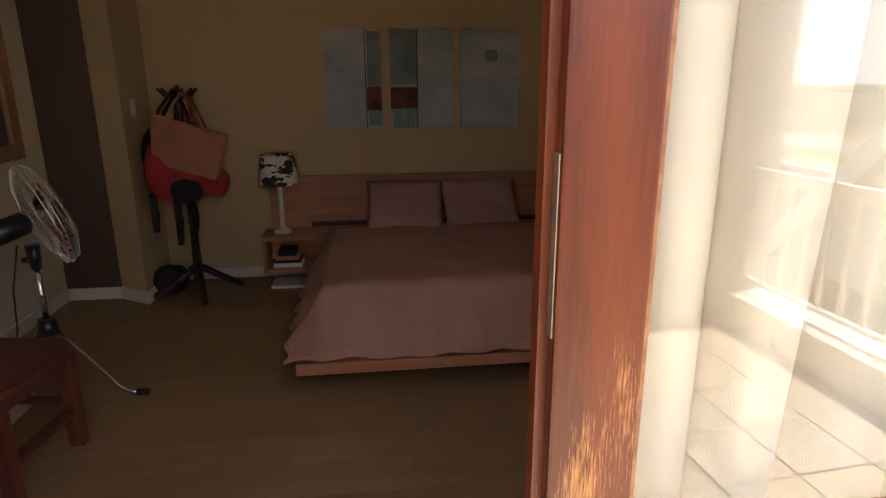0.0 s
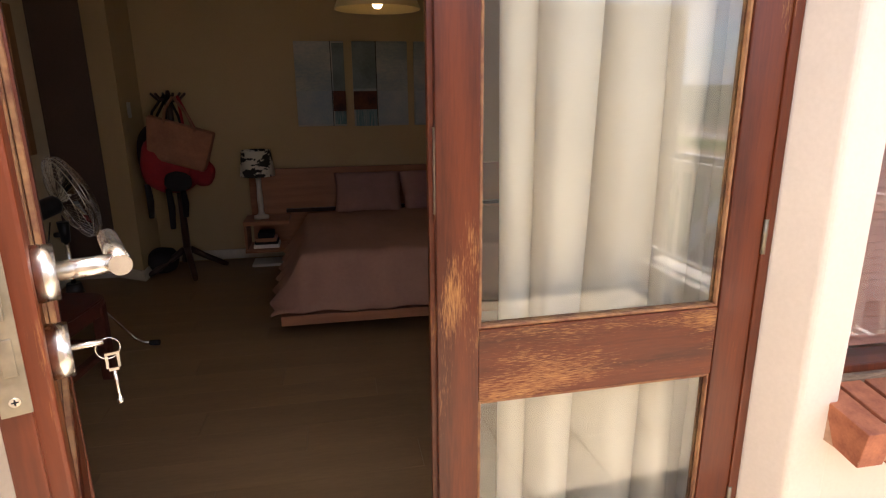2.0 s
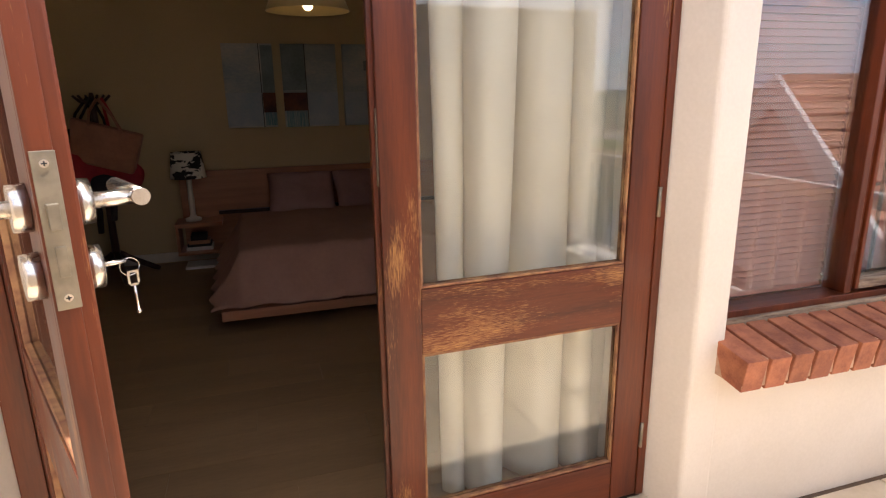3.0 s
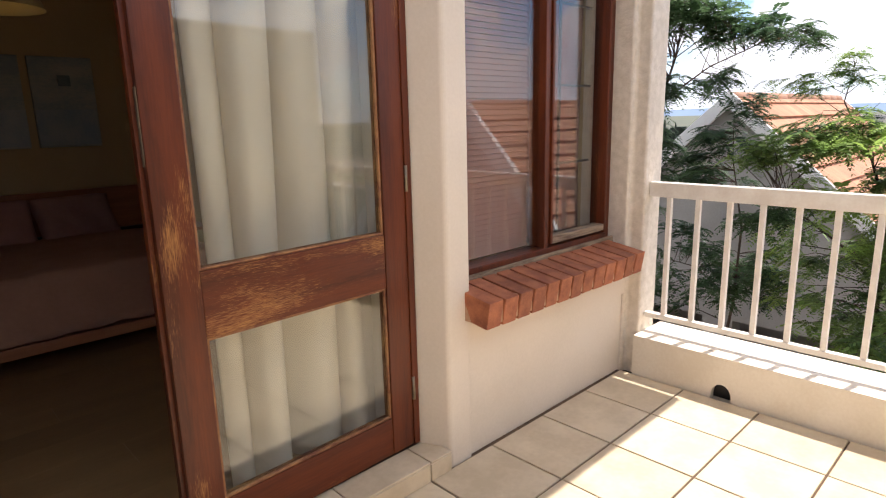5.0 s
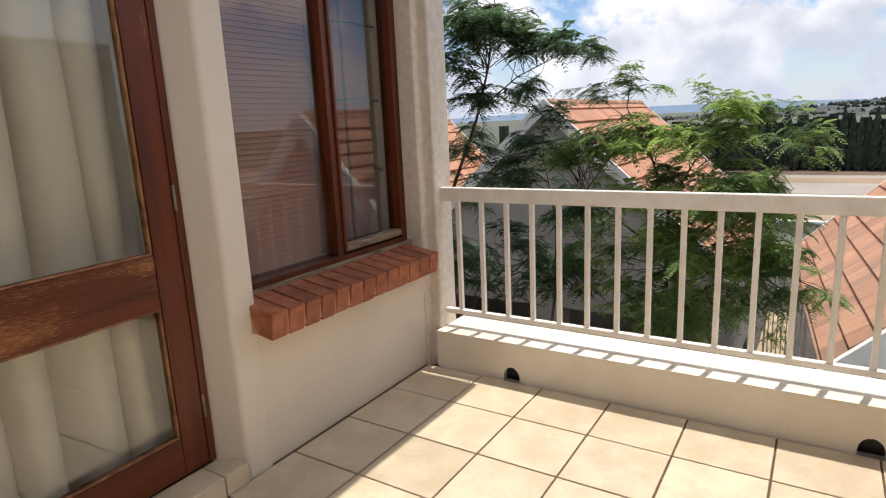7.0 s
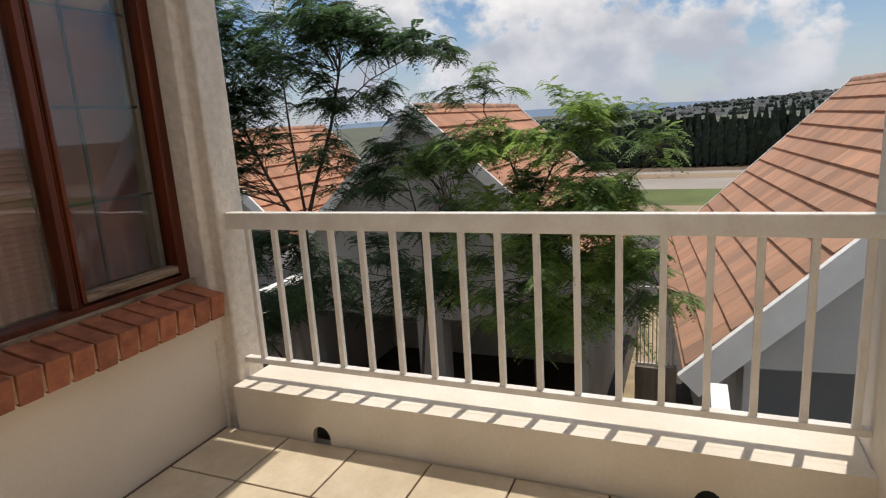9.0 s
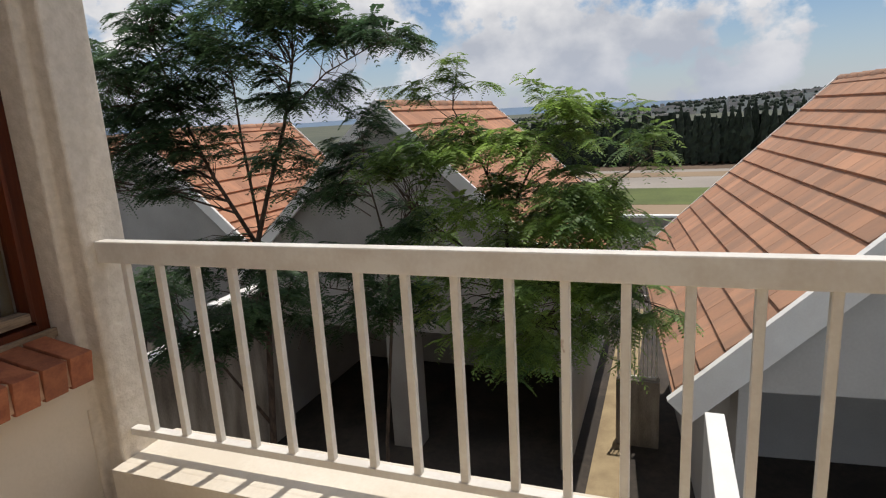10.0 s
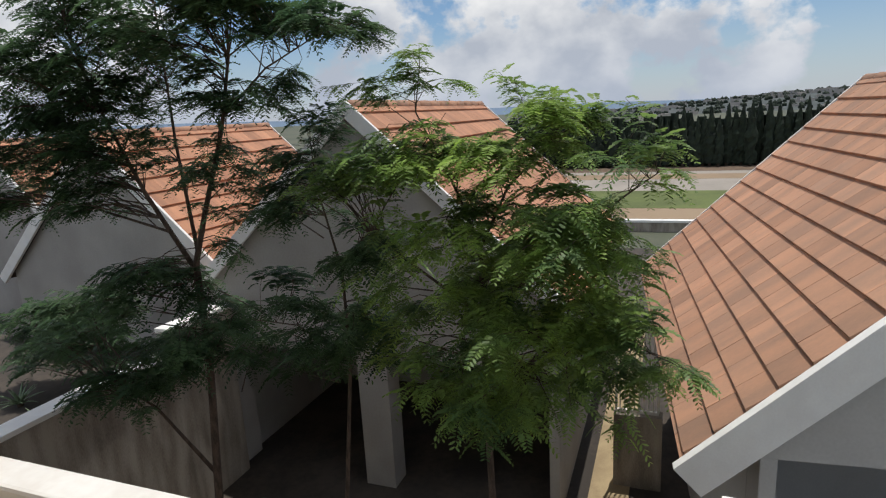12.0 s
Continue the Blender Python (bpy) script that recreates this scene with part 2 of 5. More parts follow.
ROOF_GAP = plain("dark_roof_underlay", (0.05, 0.028, 0.02), 0.9)
BARGE = surface("white_bargeboard", (0.87, 0.86, 0.83), (0.80, 0.78, 0.75), 4.0, 0.55, 0.2)
BARK = surface("grey_brown_bark", (0.14, 0.10, 0.075), (0.06, 0.043, 0.034), 14.0, 0.95, 0.7, (2, 2, 0.6))
# brown paving, darkened for the shade under the trees and in the garages
EARTH = surface("shade_darkened_brown_paving", (0.085, 0.068, 0.054), (0.045, 0.037, 0.031), 1.5, 0.95, 0.4, fine=12.0)
BARE_EARTH = surface("bare_brown_earth", (0.17, 0.115, 0.075), (0.11, 0.075, 0.05), 0.3, 0.95, 0.2, fine=4.0)
SAND = surface("sandy_path", (0.44, 0.34, 0.20), (0.32, 0.24, 0.14), 3.0, 0.95, 0.3)
GRASS = surface("green_grass_field", (0.125, 0.155, 0.045), (0.085, 0.105, 0.03), 0.4, 0.95, 0.3, fine=6.0)
FIELD = surface("dry_tan_field", (0.31, 0.225, 0.145), (0.24, 0.17, 0.105), 0.2, 0.95, 0.2, fine=4.0)
ROAD = surface("pale_dusty_road", (0.34, 0.30, 0.26), (0.28, 0.25, 0.215), 0.3, 0.95, 0.2, fine=5.0)
# veld green greyed so its colour carries the distance haze
VELD = surface("hazed_dry_green_veld", (0.11, 0.115, 0.075), (0.07, 0.08, 0.055), 0.03, 0.95, 0.0, fine=1.0)
CYPRESS = surface("dark_cypress_foliage", (0.022, 0.036, 0.02), (0.008, 0.015, 0.009), 3.0, 0.95, 0.5)
# no haze in the air: both hill colours have it mixed in
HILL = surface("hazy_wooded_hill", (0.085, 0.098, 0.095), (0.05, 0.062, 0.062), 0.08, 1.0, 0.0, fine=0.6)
BLUE_HILL = plain("far_hill_haze_blue", (0.13, 0.19, 0.27), 1.0)
FAR_HOUSE = plain("far_house_wall", (0.42, 0.385, 0.36), 0.9)


def leaf_material(name, light, dark):
    m = surface(name, light, dark, 1.5, 0.5, 0.0, fine=9.0, vary=0.35, island=True)
    n, l = m.node_tree.nodes, m.node_tree.links
    b = n["Principled BSDF"]
    tr, mix = n.new("ShaderNodeBsdfTranslucent"), n.new("ShaderNodeMixShader")
    l.new(b.inputs["Base Color"].links[0].from_socket, tr.inputs[0])
    mix.inputs[0].default_value = 0.52
    l.new(b.outputs[0], mix.inputs[1])
    l.new(tr.outputs[0], mix.inputs[2])
    l.new(mix.outputs[0], n["Material Output"].inputs[0])
    return m


ALOE = surface("grey_green_aloe", (0.20, 0.27, 0.15), (0.11, 0.17, 0.09), 6.0, 0.5, 0.1)
LEAF = leaf_material("feathery_green_leaf", (0.33, 0.46, 0.11), (0.11, 0.19, 0.07))
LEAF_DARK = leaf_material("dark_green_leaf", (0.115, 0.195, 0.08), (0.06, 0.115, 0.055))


# ---- mesh helpers ----
def box(bm, x0, x1, y0, y1, z0, z1, bevel=0.0, seg=2, m=None):
    r = bmesh.ops.create_cube(bm, size=1)
    vs = r["verts"]
    for v in vs:
        v.co = Vector(((x0 + x1) / 2 + v.co.x * (x1 - x0), (y0 + y1) / 2 + v.co.y * (y1 - y0), (z0 + z1) / 2 + v.co.z * (z1 - z0)))
    if bevel:
        es = list({e for v in vs for e in v.link_edges})
        g = bmesh.ops.bevel(bm, geom=es, offset=bevel, segments=seg, profile=0.6, affect="EDGES")
        vs = list({v for f in g["faces"] for v in f.verts} | {v for v in vs if v.is_valid})
    if m is not None:
        for v in vs:
            v.co = m @ v.co
    return vs


def prism(bm, outline, z0, z1, bevel=0.0, m=None):
    """An upright prism over a plan outline; bevel rounds its upright edges."""
    lo = [bm.verts.new((x, y, z0)) for x, y in outline]
    hi = [bm.verts.new((x, y, z1)) for x, y in outline]
    n = len(lo)
    bm.faces.new(lo[::-1])
    bm.faces.new(hi)
    for i in range(n):
        bm.faces.new((lo[i], lo[(i + 1) % n], hi[(i + 1) % n], hi[i]))
    vs = lo + hi
    if bevel:
        es = [bm.edges.get((lo[i], hi[i])) for i in range(n)]
        g = bmesh.ops.bevel(bm, geom=es, offset=bevel, segments=4, profile=0.5, affect="EDGES")
        vs = list({v for v in vs if v.is_valid} | {v for f in g["faces"] for v in f.verts})
    bmesh.ops.recalc_face_normals(bm, faces=bm.faces[:])
    if m is not None:
        for v in vs:
            v.co = m @ v.co


def tube(bm, points, radii, n=10, caps=True):
    """A round tube through points; radii: one number or one for each point."""
    pts = [Vector(p) for p in points]
    rs = [radii] * len(pts) if isinstance(radii, (int, float)) else radii
    rings, side = [], None
    for i, p in enumerate(pts):
        way = (pts[min(i + 1, len(pts) - 1)] - pts[max(i - 1, 0)]).normalized()
        if side is None:
            side = way.orthogonal().normalized()
        side = (side - way * side.dot(way)).normalized()
        up = way.cross(side)
        rings.append([bm.verts.new(p + (side * math.cos(a) + up * math.sin(a)) * rs[i]) for a in (2 * math.pi * k / n for k in range(n))])
    for a, b in zip(rings, rings[1:]):
        for k in range(n):
            f = bm.faces.new((a[k], a[(k + 1) % n], b[(k + 1) % n], b[k]))
            f.smooth = True
    if caps:
        bm.faces.new(rings[0][::-1])
        bm.faces.new(rings[-1])


def lathe(bm, centre, profile, n=24):
    """A turned shape about a vertical axis; profile: (radius, height) from the bottom up."""
    c = Vector(centre)
    rings = [[bm.verts.new(c + Vector((r * math.cos(a), r * math.sin(a), z))) for a in (2 * math.pi * k / n for k in range(n))] for r, z in profile]
    for a, b in zip(rings, rings[1:]):
        for k in range(n):
            f = bm.faces.new((a[k], a[(k + 1) % n], b[(k + 1) % n], b[k]))
            f.smooth = True
    return rings


def cushion(bm, x0, x1, y0, y1, z0, z1, power=4.0, nx=14, ny=10, seed=0, puff=0.01, m=None):
    """A soft, rounded pad with a slightly uneven skin."""
    cx, cy, cz = (x0 + x1) / 2, (y0 + y1) / 2, (z0 + z1) / 2
    g = bmesh.ops.create_uvsphere(bm, u_segments=nx * 2, v_segments=ny * 2, radius=1)
    for v in g["verts"]:
        p = v.co.copy()
        k = (abs(p.x) ** power + abs(p.y) ** power + abs(p.z) ** 2.2) ** (-1 / power) if p.length else 1
        q = Vector((p.x * k, p.y * k, p.z * min(k, 1.3)))
        q += q.normalized() * noise.noise(q * 2.3 + Vector((seed, 0, 0))) * puff * 6
        v.co = Vector((cx + q.x * (x1 - x0) / 2, cy + q.y * (y1 - y0) / 2, cz + q.z * (z1 - z0) / 2))
        if m is not None:
            v.co = m @ v.co
    for f in bm.faces:
        f.smooth = True


def pillow(bm, hw, hd, th, seed, m):
    """A stuffed pillow: full in the middle, pinched along its seams, with pointed corners and creases."""
    n = 22
    for sg in (-1, 1):
        grid = []
        for j in range(n + 1):
            row = []
            for i in range(n + 1):
                u, v = 2 * i / n - 1, 2 * j / n - 1
                x = u * hw * (1 - 0.07 * (1 - v * v) * abs(u) ** 3)
                y = v * hd * (1 - 0.09 * (1 - u * u) * abs(v) ** 3)
                full = ((1 - u ** 4) * (1 - v ** 4)) ** 0.55
                crease = 0.16 * noise.noise(Vector((u * 2.2 + seed, v * 2.2, sg))) + 0.10 * noise.noise(Vector((u * 6 + v * 3, v * 5 - seed, 2)))
                row.append(bm.verts.new(m @ Vector((x, y, sg * (0.004 + th * full * (1 + crease))))))
            grid.append(row)
        for a, b in zip(grid, grid[1:]):
            for i in range(n):
                q = (a[i], a[i + 1], b[i + 1], b[i])
                bm.faces.new(q if sg > 0 else q[::-1]).smooth = True
    bmesh.ops.remove_doubles(bm, verts=bm.verts[:], dist=0.009)


def mesh_of(name, bm, mat):
    me = bpy.data.meshes.new(name)
    bm.to_mesh(me)
    bm.free()
    me.materials.append(mat)
    return me


def thing(name, label, category, base=(0, 0, 0), group="", kind=""):
    ob = new(name)
    ob.empty_display_size = 0.1
    ob.location = base
    return tagged(ob, label, category, group, kind)


def part(name, bm, mat, parent=None, label=""):
    """Links a bmesh as one mesh object, under a thing or under a part where given."""
    ob = new(name, mesh_of(name, bm, mat))
    if parent is not None:
        ob.parent = parent
        if parent.type == "EMPTY":
            ob.matrix_parent_inverse = Matrix.Translation(-parent.location)
    if label:
        tagged(ob, label)
    return ob


def structure(name, bm, mat, label, category):
    return tagged(part(name, bm, mat), label, category, kind="structure")


def boxes(*dims, bevel=0.0):
    bm = bmesh.new()
    for d in dims:
        box(bm, *d, bevel=bevel)
    return bm


GROUND = -3.7
ROOM = 0.08      # the bedroom's floor
Y_WALL = 0.345   # outer face of the facade
Y_IN = 0.62      # inner face
KERB_X = 2.285

# ---- structure: facade, balcony, bedroom ----
bm = bmesh.new()
box(bm, -2.6, -0.841, Y_WALL, Y_IN, -0.02, 2.62)
prism(bm, [(-0.841, Y_WALL), (-0.78, 0.46), (-0.78, Y_IN), (-0.841, Y_IN)], -0.02, 2.62)
prism(bm, [(1.046, Y_WALL), (1.165, Y_WALL), (1.165, Y_IN), (0.985, Y_IN), (0.985, 0.462)], -0.02, 2.62, bevel=0.014)
box(bm, 1.165, 2.30, Y_WALL + 0.014, Y_IN, -0.02, 0.41)
box(bm, 1.13, 2.31, Y_WALL + 0.0012, Y_IN, 0.41, 0.552)
box(bm, 1.165, 2.30, 0.44, Y_IN, 0.552, 0.69)
box(bm, 1.13, 2.31, Y_WALL + 0.0012, Y_IN, 2.12, 2.62)
box(bm, -0.78, 0.985, Y_WALL, Y_IN, 2.2, 2.62, bevel=0.01)
structure("wall_south", bm, PLASTER, "cream plastered facade with a door and a window", "wall")
bm = bmesh.new()
prism(bm, [(2.30, Y_WALL), (2.335, Y_WALL), (2.335, 0.275), (2.50, 0.275), (2.50, Y_IN), (2.30, Y_IN)], -0.02, 2.62, bevel=0.012)
structure("wall_pillar", bm, ROUGH_PLASTER, "cream pillar end with lumpy, patched plaster", "wall")
structure("eave", boxes((-2.8, 2.67, -0.16, 4.6, 2.705, 2.82), (-2.8, 2.67, -0.16, Y_IN - 0.002, 2.62, 2.705)), PLASTER, "plain overhanging eave above the facade", "eave")
structure("wall_screen", boxes((-2.6, 2.57, -2.32, -2.12, GROUND, 2.0), bevel=0.01), PLASTER, "cream plastered screen wall closing the balcony", "wall")
structure("wall_west", boxes((-2.6, -2.4, -2.12, Y_WALL, GROUND, 2.62)), PLASTER, "plain cream plastered side wall of the balcony", "wall")
structure("wall_below", boxes((-2.4, 2.572, -2.12, 4.4, GROUND, -0.251)), PLASTER, "plastered storey under the balcony", "wall")
bm = boxes((-2.4, KERB_X, -2.12, Y_WALL + 0.02, -0.25, -0.007))
balcony_floor = structure("floor_balcony", bm, GROUT, "beige square floor tiles with brown joints", "floor")

# low kerb under the railing, with two rounded weep holes at its foot
bm = bmesh.new()
holes = (-0.17, -1.67)
outline = [(0.275, -0.01)]
for h in holes:
    outline.append((h + 0.045, -0.01))
    outline += [(h + 0.045 * math.cos(a), 0.02 + 0.055 * math.sin(a)) for a in (math.pi * k / 8 for k in range(9))]
    outline.append((h - 0.045, -0.01))
outline += [(-2.12, -0.01), (-2.12, 0.205), (0.275, 0.205)]
fr = [bm.verts.new((KERB_X, a, b)) for a, b in outline]
bk = [bm.verts.new((KERB_X + 0.05, a, b)) for a, b in outline]
bm.faces.new(fr), bm.faces.new(bk[::-1])
for i in range(len(fr)):
    bm.faces.new((fr[i], bk[i], bk[(i + 1) % len(fr)], fr[(i + 1) % len(fr)]))
bmesh.ops.recalc_face_normals(bm, faces=bm.faces[:])
box(bm, KERB_X + 0.047, 2.572, -2.12, 0.275, -0.25, 0.207, bevel=0.008)
structure("kerb", bm, KERB, "low cream plastered kerb with weep holes", "kerb")
# black slabs close the shallow holes and stand in for their inner shade
for h in holes:
    structure("weep_hole_backing", boxes((KERB_X + 0.035, KERB_X + 0.046, h - 0.05, h + 0.05, -0.004, 0.08)), BLACK, "black slab behind the kerb's weep hole, for its dark inside", "drain")

# bedroom shell
structure("floor_bedroom", boxes((-2.3, 2.36, Y_IN - 0.12, 4.3, -0.25, ROOM - 0.008)), PLANK, "greige laminate plank floor", "floor")
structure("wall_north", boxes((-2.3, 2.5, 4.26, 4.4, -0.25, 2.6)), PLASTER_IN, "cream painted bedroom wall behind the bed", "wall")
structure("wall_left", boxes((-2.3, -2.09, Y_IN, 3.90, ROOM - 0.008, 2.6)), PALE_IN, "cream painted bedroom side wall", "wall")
structure("wall_alcove", boxes((-2.3, -1.747, 3.90, 4.02, ROOM - 0.008, 2.6)), ALCOVE, "dark brown painted wall of an alcove", "wall")
bm = bmesh.new()
prism(bm, [(-1.747, 3.90), (-1.535, 3.757), (-1.535, 4.26), (-1.747, 4.26)], ROOM - 0.008, 2.6, bevel=0.006)
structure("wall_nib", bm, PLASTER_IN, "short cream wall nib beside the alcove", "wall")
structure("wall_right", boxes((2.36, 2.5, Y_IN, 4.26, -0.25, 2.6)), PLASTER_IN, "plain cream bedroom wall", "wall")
structure("ceiling", boxes((-2.3, 2.5, Y_IN, 4.4, 2.6, 2.7)), CEILING, "white painted bedroom ceiling", "ceiling")
bm = boxes((-1.535, 2.36, 4.245, 4.26, ROOM, 0.16), (-2.09, -1.747, 3.885, 3.90, ROOM, 0.16), (-1.535, -1.521, 3.757, 4.245, ROOM, 0.16), (-2.09, -2.076, Y_IN, 3.885, ROOM, 0.16), bevel=0.003)
prism(bm, [(-1.747, 3.90), (-1.755, 3.887), (-1.528, 3.737), (-1.521, 3.75)], ROOM, 0.16)
structure("baseboard", bm, CREAM, "cream painted baseboard", "baseboard")

# ---- doors ----
bm = boxes((-0.78, -0.722, 0.45, 0.545, 0.09, 2.2), (0.957, 0.985, 0.45, 0.545, 0.09, 2.2), (-0.722, 0.957, 0.45, 0.545, 2.145, 2.2), bevel=0.004)
structure("door_frame", bm, WOOD_V, "red-brown varnished hardwood door frame", "door frame")


def lever(parent, x, face, way, z, m):
    """A satin lever on a round rose; face: the y of the leaf's face, way: -1 or 1 out of it."""
    bm = bmesh.new()
    tube(bm, [m @ Vector((x, face, z)), m @ Vector((x, face + way * 0.018, z))], [0.0275, 0.0265], 24)
    h = part("rose", bm, STEEL, parent, "satin steel round rose")
    bm = bmesh.new()
    tube(bm, [m @ Vector((x, face + way * 0.016, z)), m @ Vector((x, face + way * 0.07, z))], 0.0095, 18)
    tube(bm, [m @ Vector((x + 0.012, face + way * 0.07, z)), m @ Vector((x - 0.12, face + way * 0.07, z))], 0.0105, 20)
    part("lever", bm, STEEL, parent, "satin steel tubular lever handle")
    bm = bmesh.new()
    tube(bm, [m @ Vector((x, face, z - 0.078)), m @ Vector((x, face + way * 0.018, z - 0.078))], [0.0275, 0.0265], 24)
    part("escutcheon", bm, STEEL, parent, "satin steel round escutcheon")


def glazed_leaf(name, hinge, width, turn, flip, label, worn, lock):
    """A door leaf with two panes. Built along +x from its hinge; flip mirrors it for the leaf hinged on the other side."""
    base = Vector((hinge[0], hinge[1], 0.092))
    door = thing(name, label, "door", base, "pair of glazed balcony doors", "structure")
    m = Matrix.Translation((hinge[0], hinge[1], 0)) @ Matrix.Rotation(radians(turn), 4, "Z") @ Matrix.Diagonal((flip, 1, 1, 1))
    w, t = width, 0.042
    s = 0.1
    for nm, x0, x1, mat in (("stile", 0, s, WOOD_V), ("stile", w - s, w, WOOD_V_WORN if worn else WOOD_V)):
        bm = bmesh.new()
        box(bm, x0, x1, 0, t, 0.092, 2.14, bevel=0.004, m=m)
        if x1 == w:
            # the meeting stile's rebate
            box(bm, w - 0.002, w + 0.012, 0.0 if lock else t * 0.45, t * 0.58 if lock else t, 0.092, 2.14, bevel=0.002, m=m)
        bmesh.ops.recalc_face_normals(bm, faces=bm.faces[:])
        part(nm, bm, mat, door, "varnish worn down to bare wood" if worn and x1 == w else "")
    for nm, z0, z1, mat in (("bottom_rail", 0.092, 0.235, WOOD_H), ("middle_rail", 0.728, 0.918, WOOD_H_WORN if worn else WOOD_H), ("top_rail", 2.04, 2.14, WOOD_H)):
        bm = bmesh.new()
        box(bm, s + 0.0005, w - s - 0.0005, 0.002, t - 0.002, z0, z1, bevel=0.004, m=m)
        bmesh.ops.recalc_face_normals(bm, faces=bm.faces[:])
        part(nm, bm, mat, door, "weathered rail with flaked varnish" if worn and nm == "middle_rail" else "")
    for z0, z1 in ((0.235, 0.728), (0.918, 2.04)):
        bm = bmesh.new()
        box(bm, s - 0.006, w - s + 0.006, t * 0.48, t * 0.48 + 0.004, z0 - 0.006, z1 + 0.006, m=m)
        bmesh.ops.recalc_face_normals(bm, faces=bm.faces[:])
        g = part("pane", bm, GLASS, door, "clear glass pane")
        g.visible_shadow = False
        bm = bmesh.new()
        e = 0.008
        for y0, y1 in ((0.006, t * 0.47), (t * 0.6, t - 0.006)):
            for q in ((s, s + e, z0, z1), (w - s - e, w - s, z0, z1), (s + e, w - s - e, z0, z0 + e), (s + e, w - s - e, z1 - e, z1)):
                box(bm, q[0], q[1], y0, y1, q[2], q[3], bevel=0.002, seg=1, m=m)
        bmesh.ops.recalc_face_normals(bm, faces=bm.faces[:])
        part("glazing_bead", bm, PUTTY if worn else WOOD_V, door)
    for z in (0.32, 1.1, 1.9):
        bm = bmesh.new()
        tube(bm, [m @ Vector((-0.004, -0.004, z - 0.045)), m @ Vector((-0.004, -0.004, z + 0.045))], 0.006, 8)
        part("hinge", bm, BRASS, door)
    if lock:
        z = 1.305
        bm = bmesh.new()
        box(bm, w + 0.0115, w + 0.0135, 0.0025, 0.0255, z - 0.1, z + 0.07, bevel=0.0008, m=m)
        plate = part("lock_plate", bm, BRASS, door, "dull metal lock faceplate with two screws")
        for y0, z0, hgt, deep in ((0.0055, z - 0.012, 0.028, 0.009), (0.0065, z - 0.064, 0.034, 0.001)):
            bm = bmesh.new()
            box(bm, w + 0.013, w + 0.0135 + deep, y0 + 0.003, y0 + 0.014, z0, z0 + hgt, bevel=0.001, m=m)
            part("latch", bm, STEEL if deep > 0.01 else BRASS, plate)
        for zz in (z + 0.057, z - 0.087):
            bm = bmesh.new()
            tube(bm, [m @ Vector((w + 0.013, 0.014, zz)), m @ Vector((w + 0.0146, 0.014, zz))], 0.0045, 12)
            part("screw", bm, STEEL, plate)
            bm = bmesh.new()
            box(bm, w + 0.0145, w + 0.0148, 0.0113, 0.0167, zz - 0.0007, zz + 0.0007, m=m)
            box(bm, w + 0.0145, w + 0.0148, 0.0133, 0.0147, zz - 0.0027, zz + 0.0027, m=m)
            part("cross_slot", bm, BLACK, plate)
        lever(door, w - 0.05, t, 1, z + 0.005, m)
        lever(door, w - 0.05, 0, -1, z + 0.005, m)
        # key in the cylinder, with a ring and a second key hanging from it
        kz = z - 0.073
        bm = bmesh.new()
        tube(bm, [m @ Vector((w - 0.05, t + 0.016, kz)), m @ Vector((w - 0.05, t + 0.045, kz))], 0.003, 10)
        key = part("key", bm, STEEL, door, "steel key standing in the lock")
        bm = bmesh.new()
        rc = Vector((w - 0.05, t + 0.048, kz - 0.008))
        tube(bm, [m @ (rc + Vector((0, 0.011 * math.cos(a), 0.011 * math.sin(a)))) for a in (2 * math.pi * k / 20 for k in range(21))], 0.0006, 6)
        part("key_ring", bm, STEEL, key)
        bm = bmesh.new()
        for y0, y1, z0, z1 in ((0.044, 0.0465, -0.030, -0.016), (0.0545, 0.057, -0.030, -0.016), (0.044, 0.057, -0.016, -0.0135), (0.046, 0.055, -0.033, -0.030)):
            box(bm, w - 0.0515, w - 0.0495, t + y0, t + y1, kz + z0, kz + z1, m=m)
        tube(bm, [m @ Vector((w - 0.0505, t + 0.0505, kz - 0.033)), m @ Vector((w - 0.0505, t + 0.0515, kz - 0.066))], 0.0017, 8)
        tube(bm, [m @ Vector((w - 0.0505, t + 0.0515, kz - 0.066)), m @ Vector((w - 0.0505, t + 0.0515, kz - 0.069))], 0.003, 8)
        part("hanging_key", bm, STEEL, key)
    else:
        bm = bmesh.new()
        box(bm, w + 0.0005, w + 0.0025, 0.004, 0.018, 1.2, 1.39, bevel=0.0006, m=m)
        part("strike_plate", bm, BRASS, door, "worn metal strike plate")
    return door


glazed_leaf("door_1", (0.957, 0.455), 0.842, 2, -1, "nearly closed red-brown glazed door leaf with worn varnish", True, False)
glazed_leaf("door_2", (-0.722, 0.455), 0.835, -67, 1, "open red-brown glazed door leaf with steel lever handles", True, True)

# doorstep tiles
step = structure("doorstep", boxes((-0.84, 1.035, 0.335, 0.55, -0.005, 0.072)), GROUT, "tiled doorstep", "step")

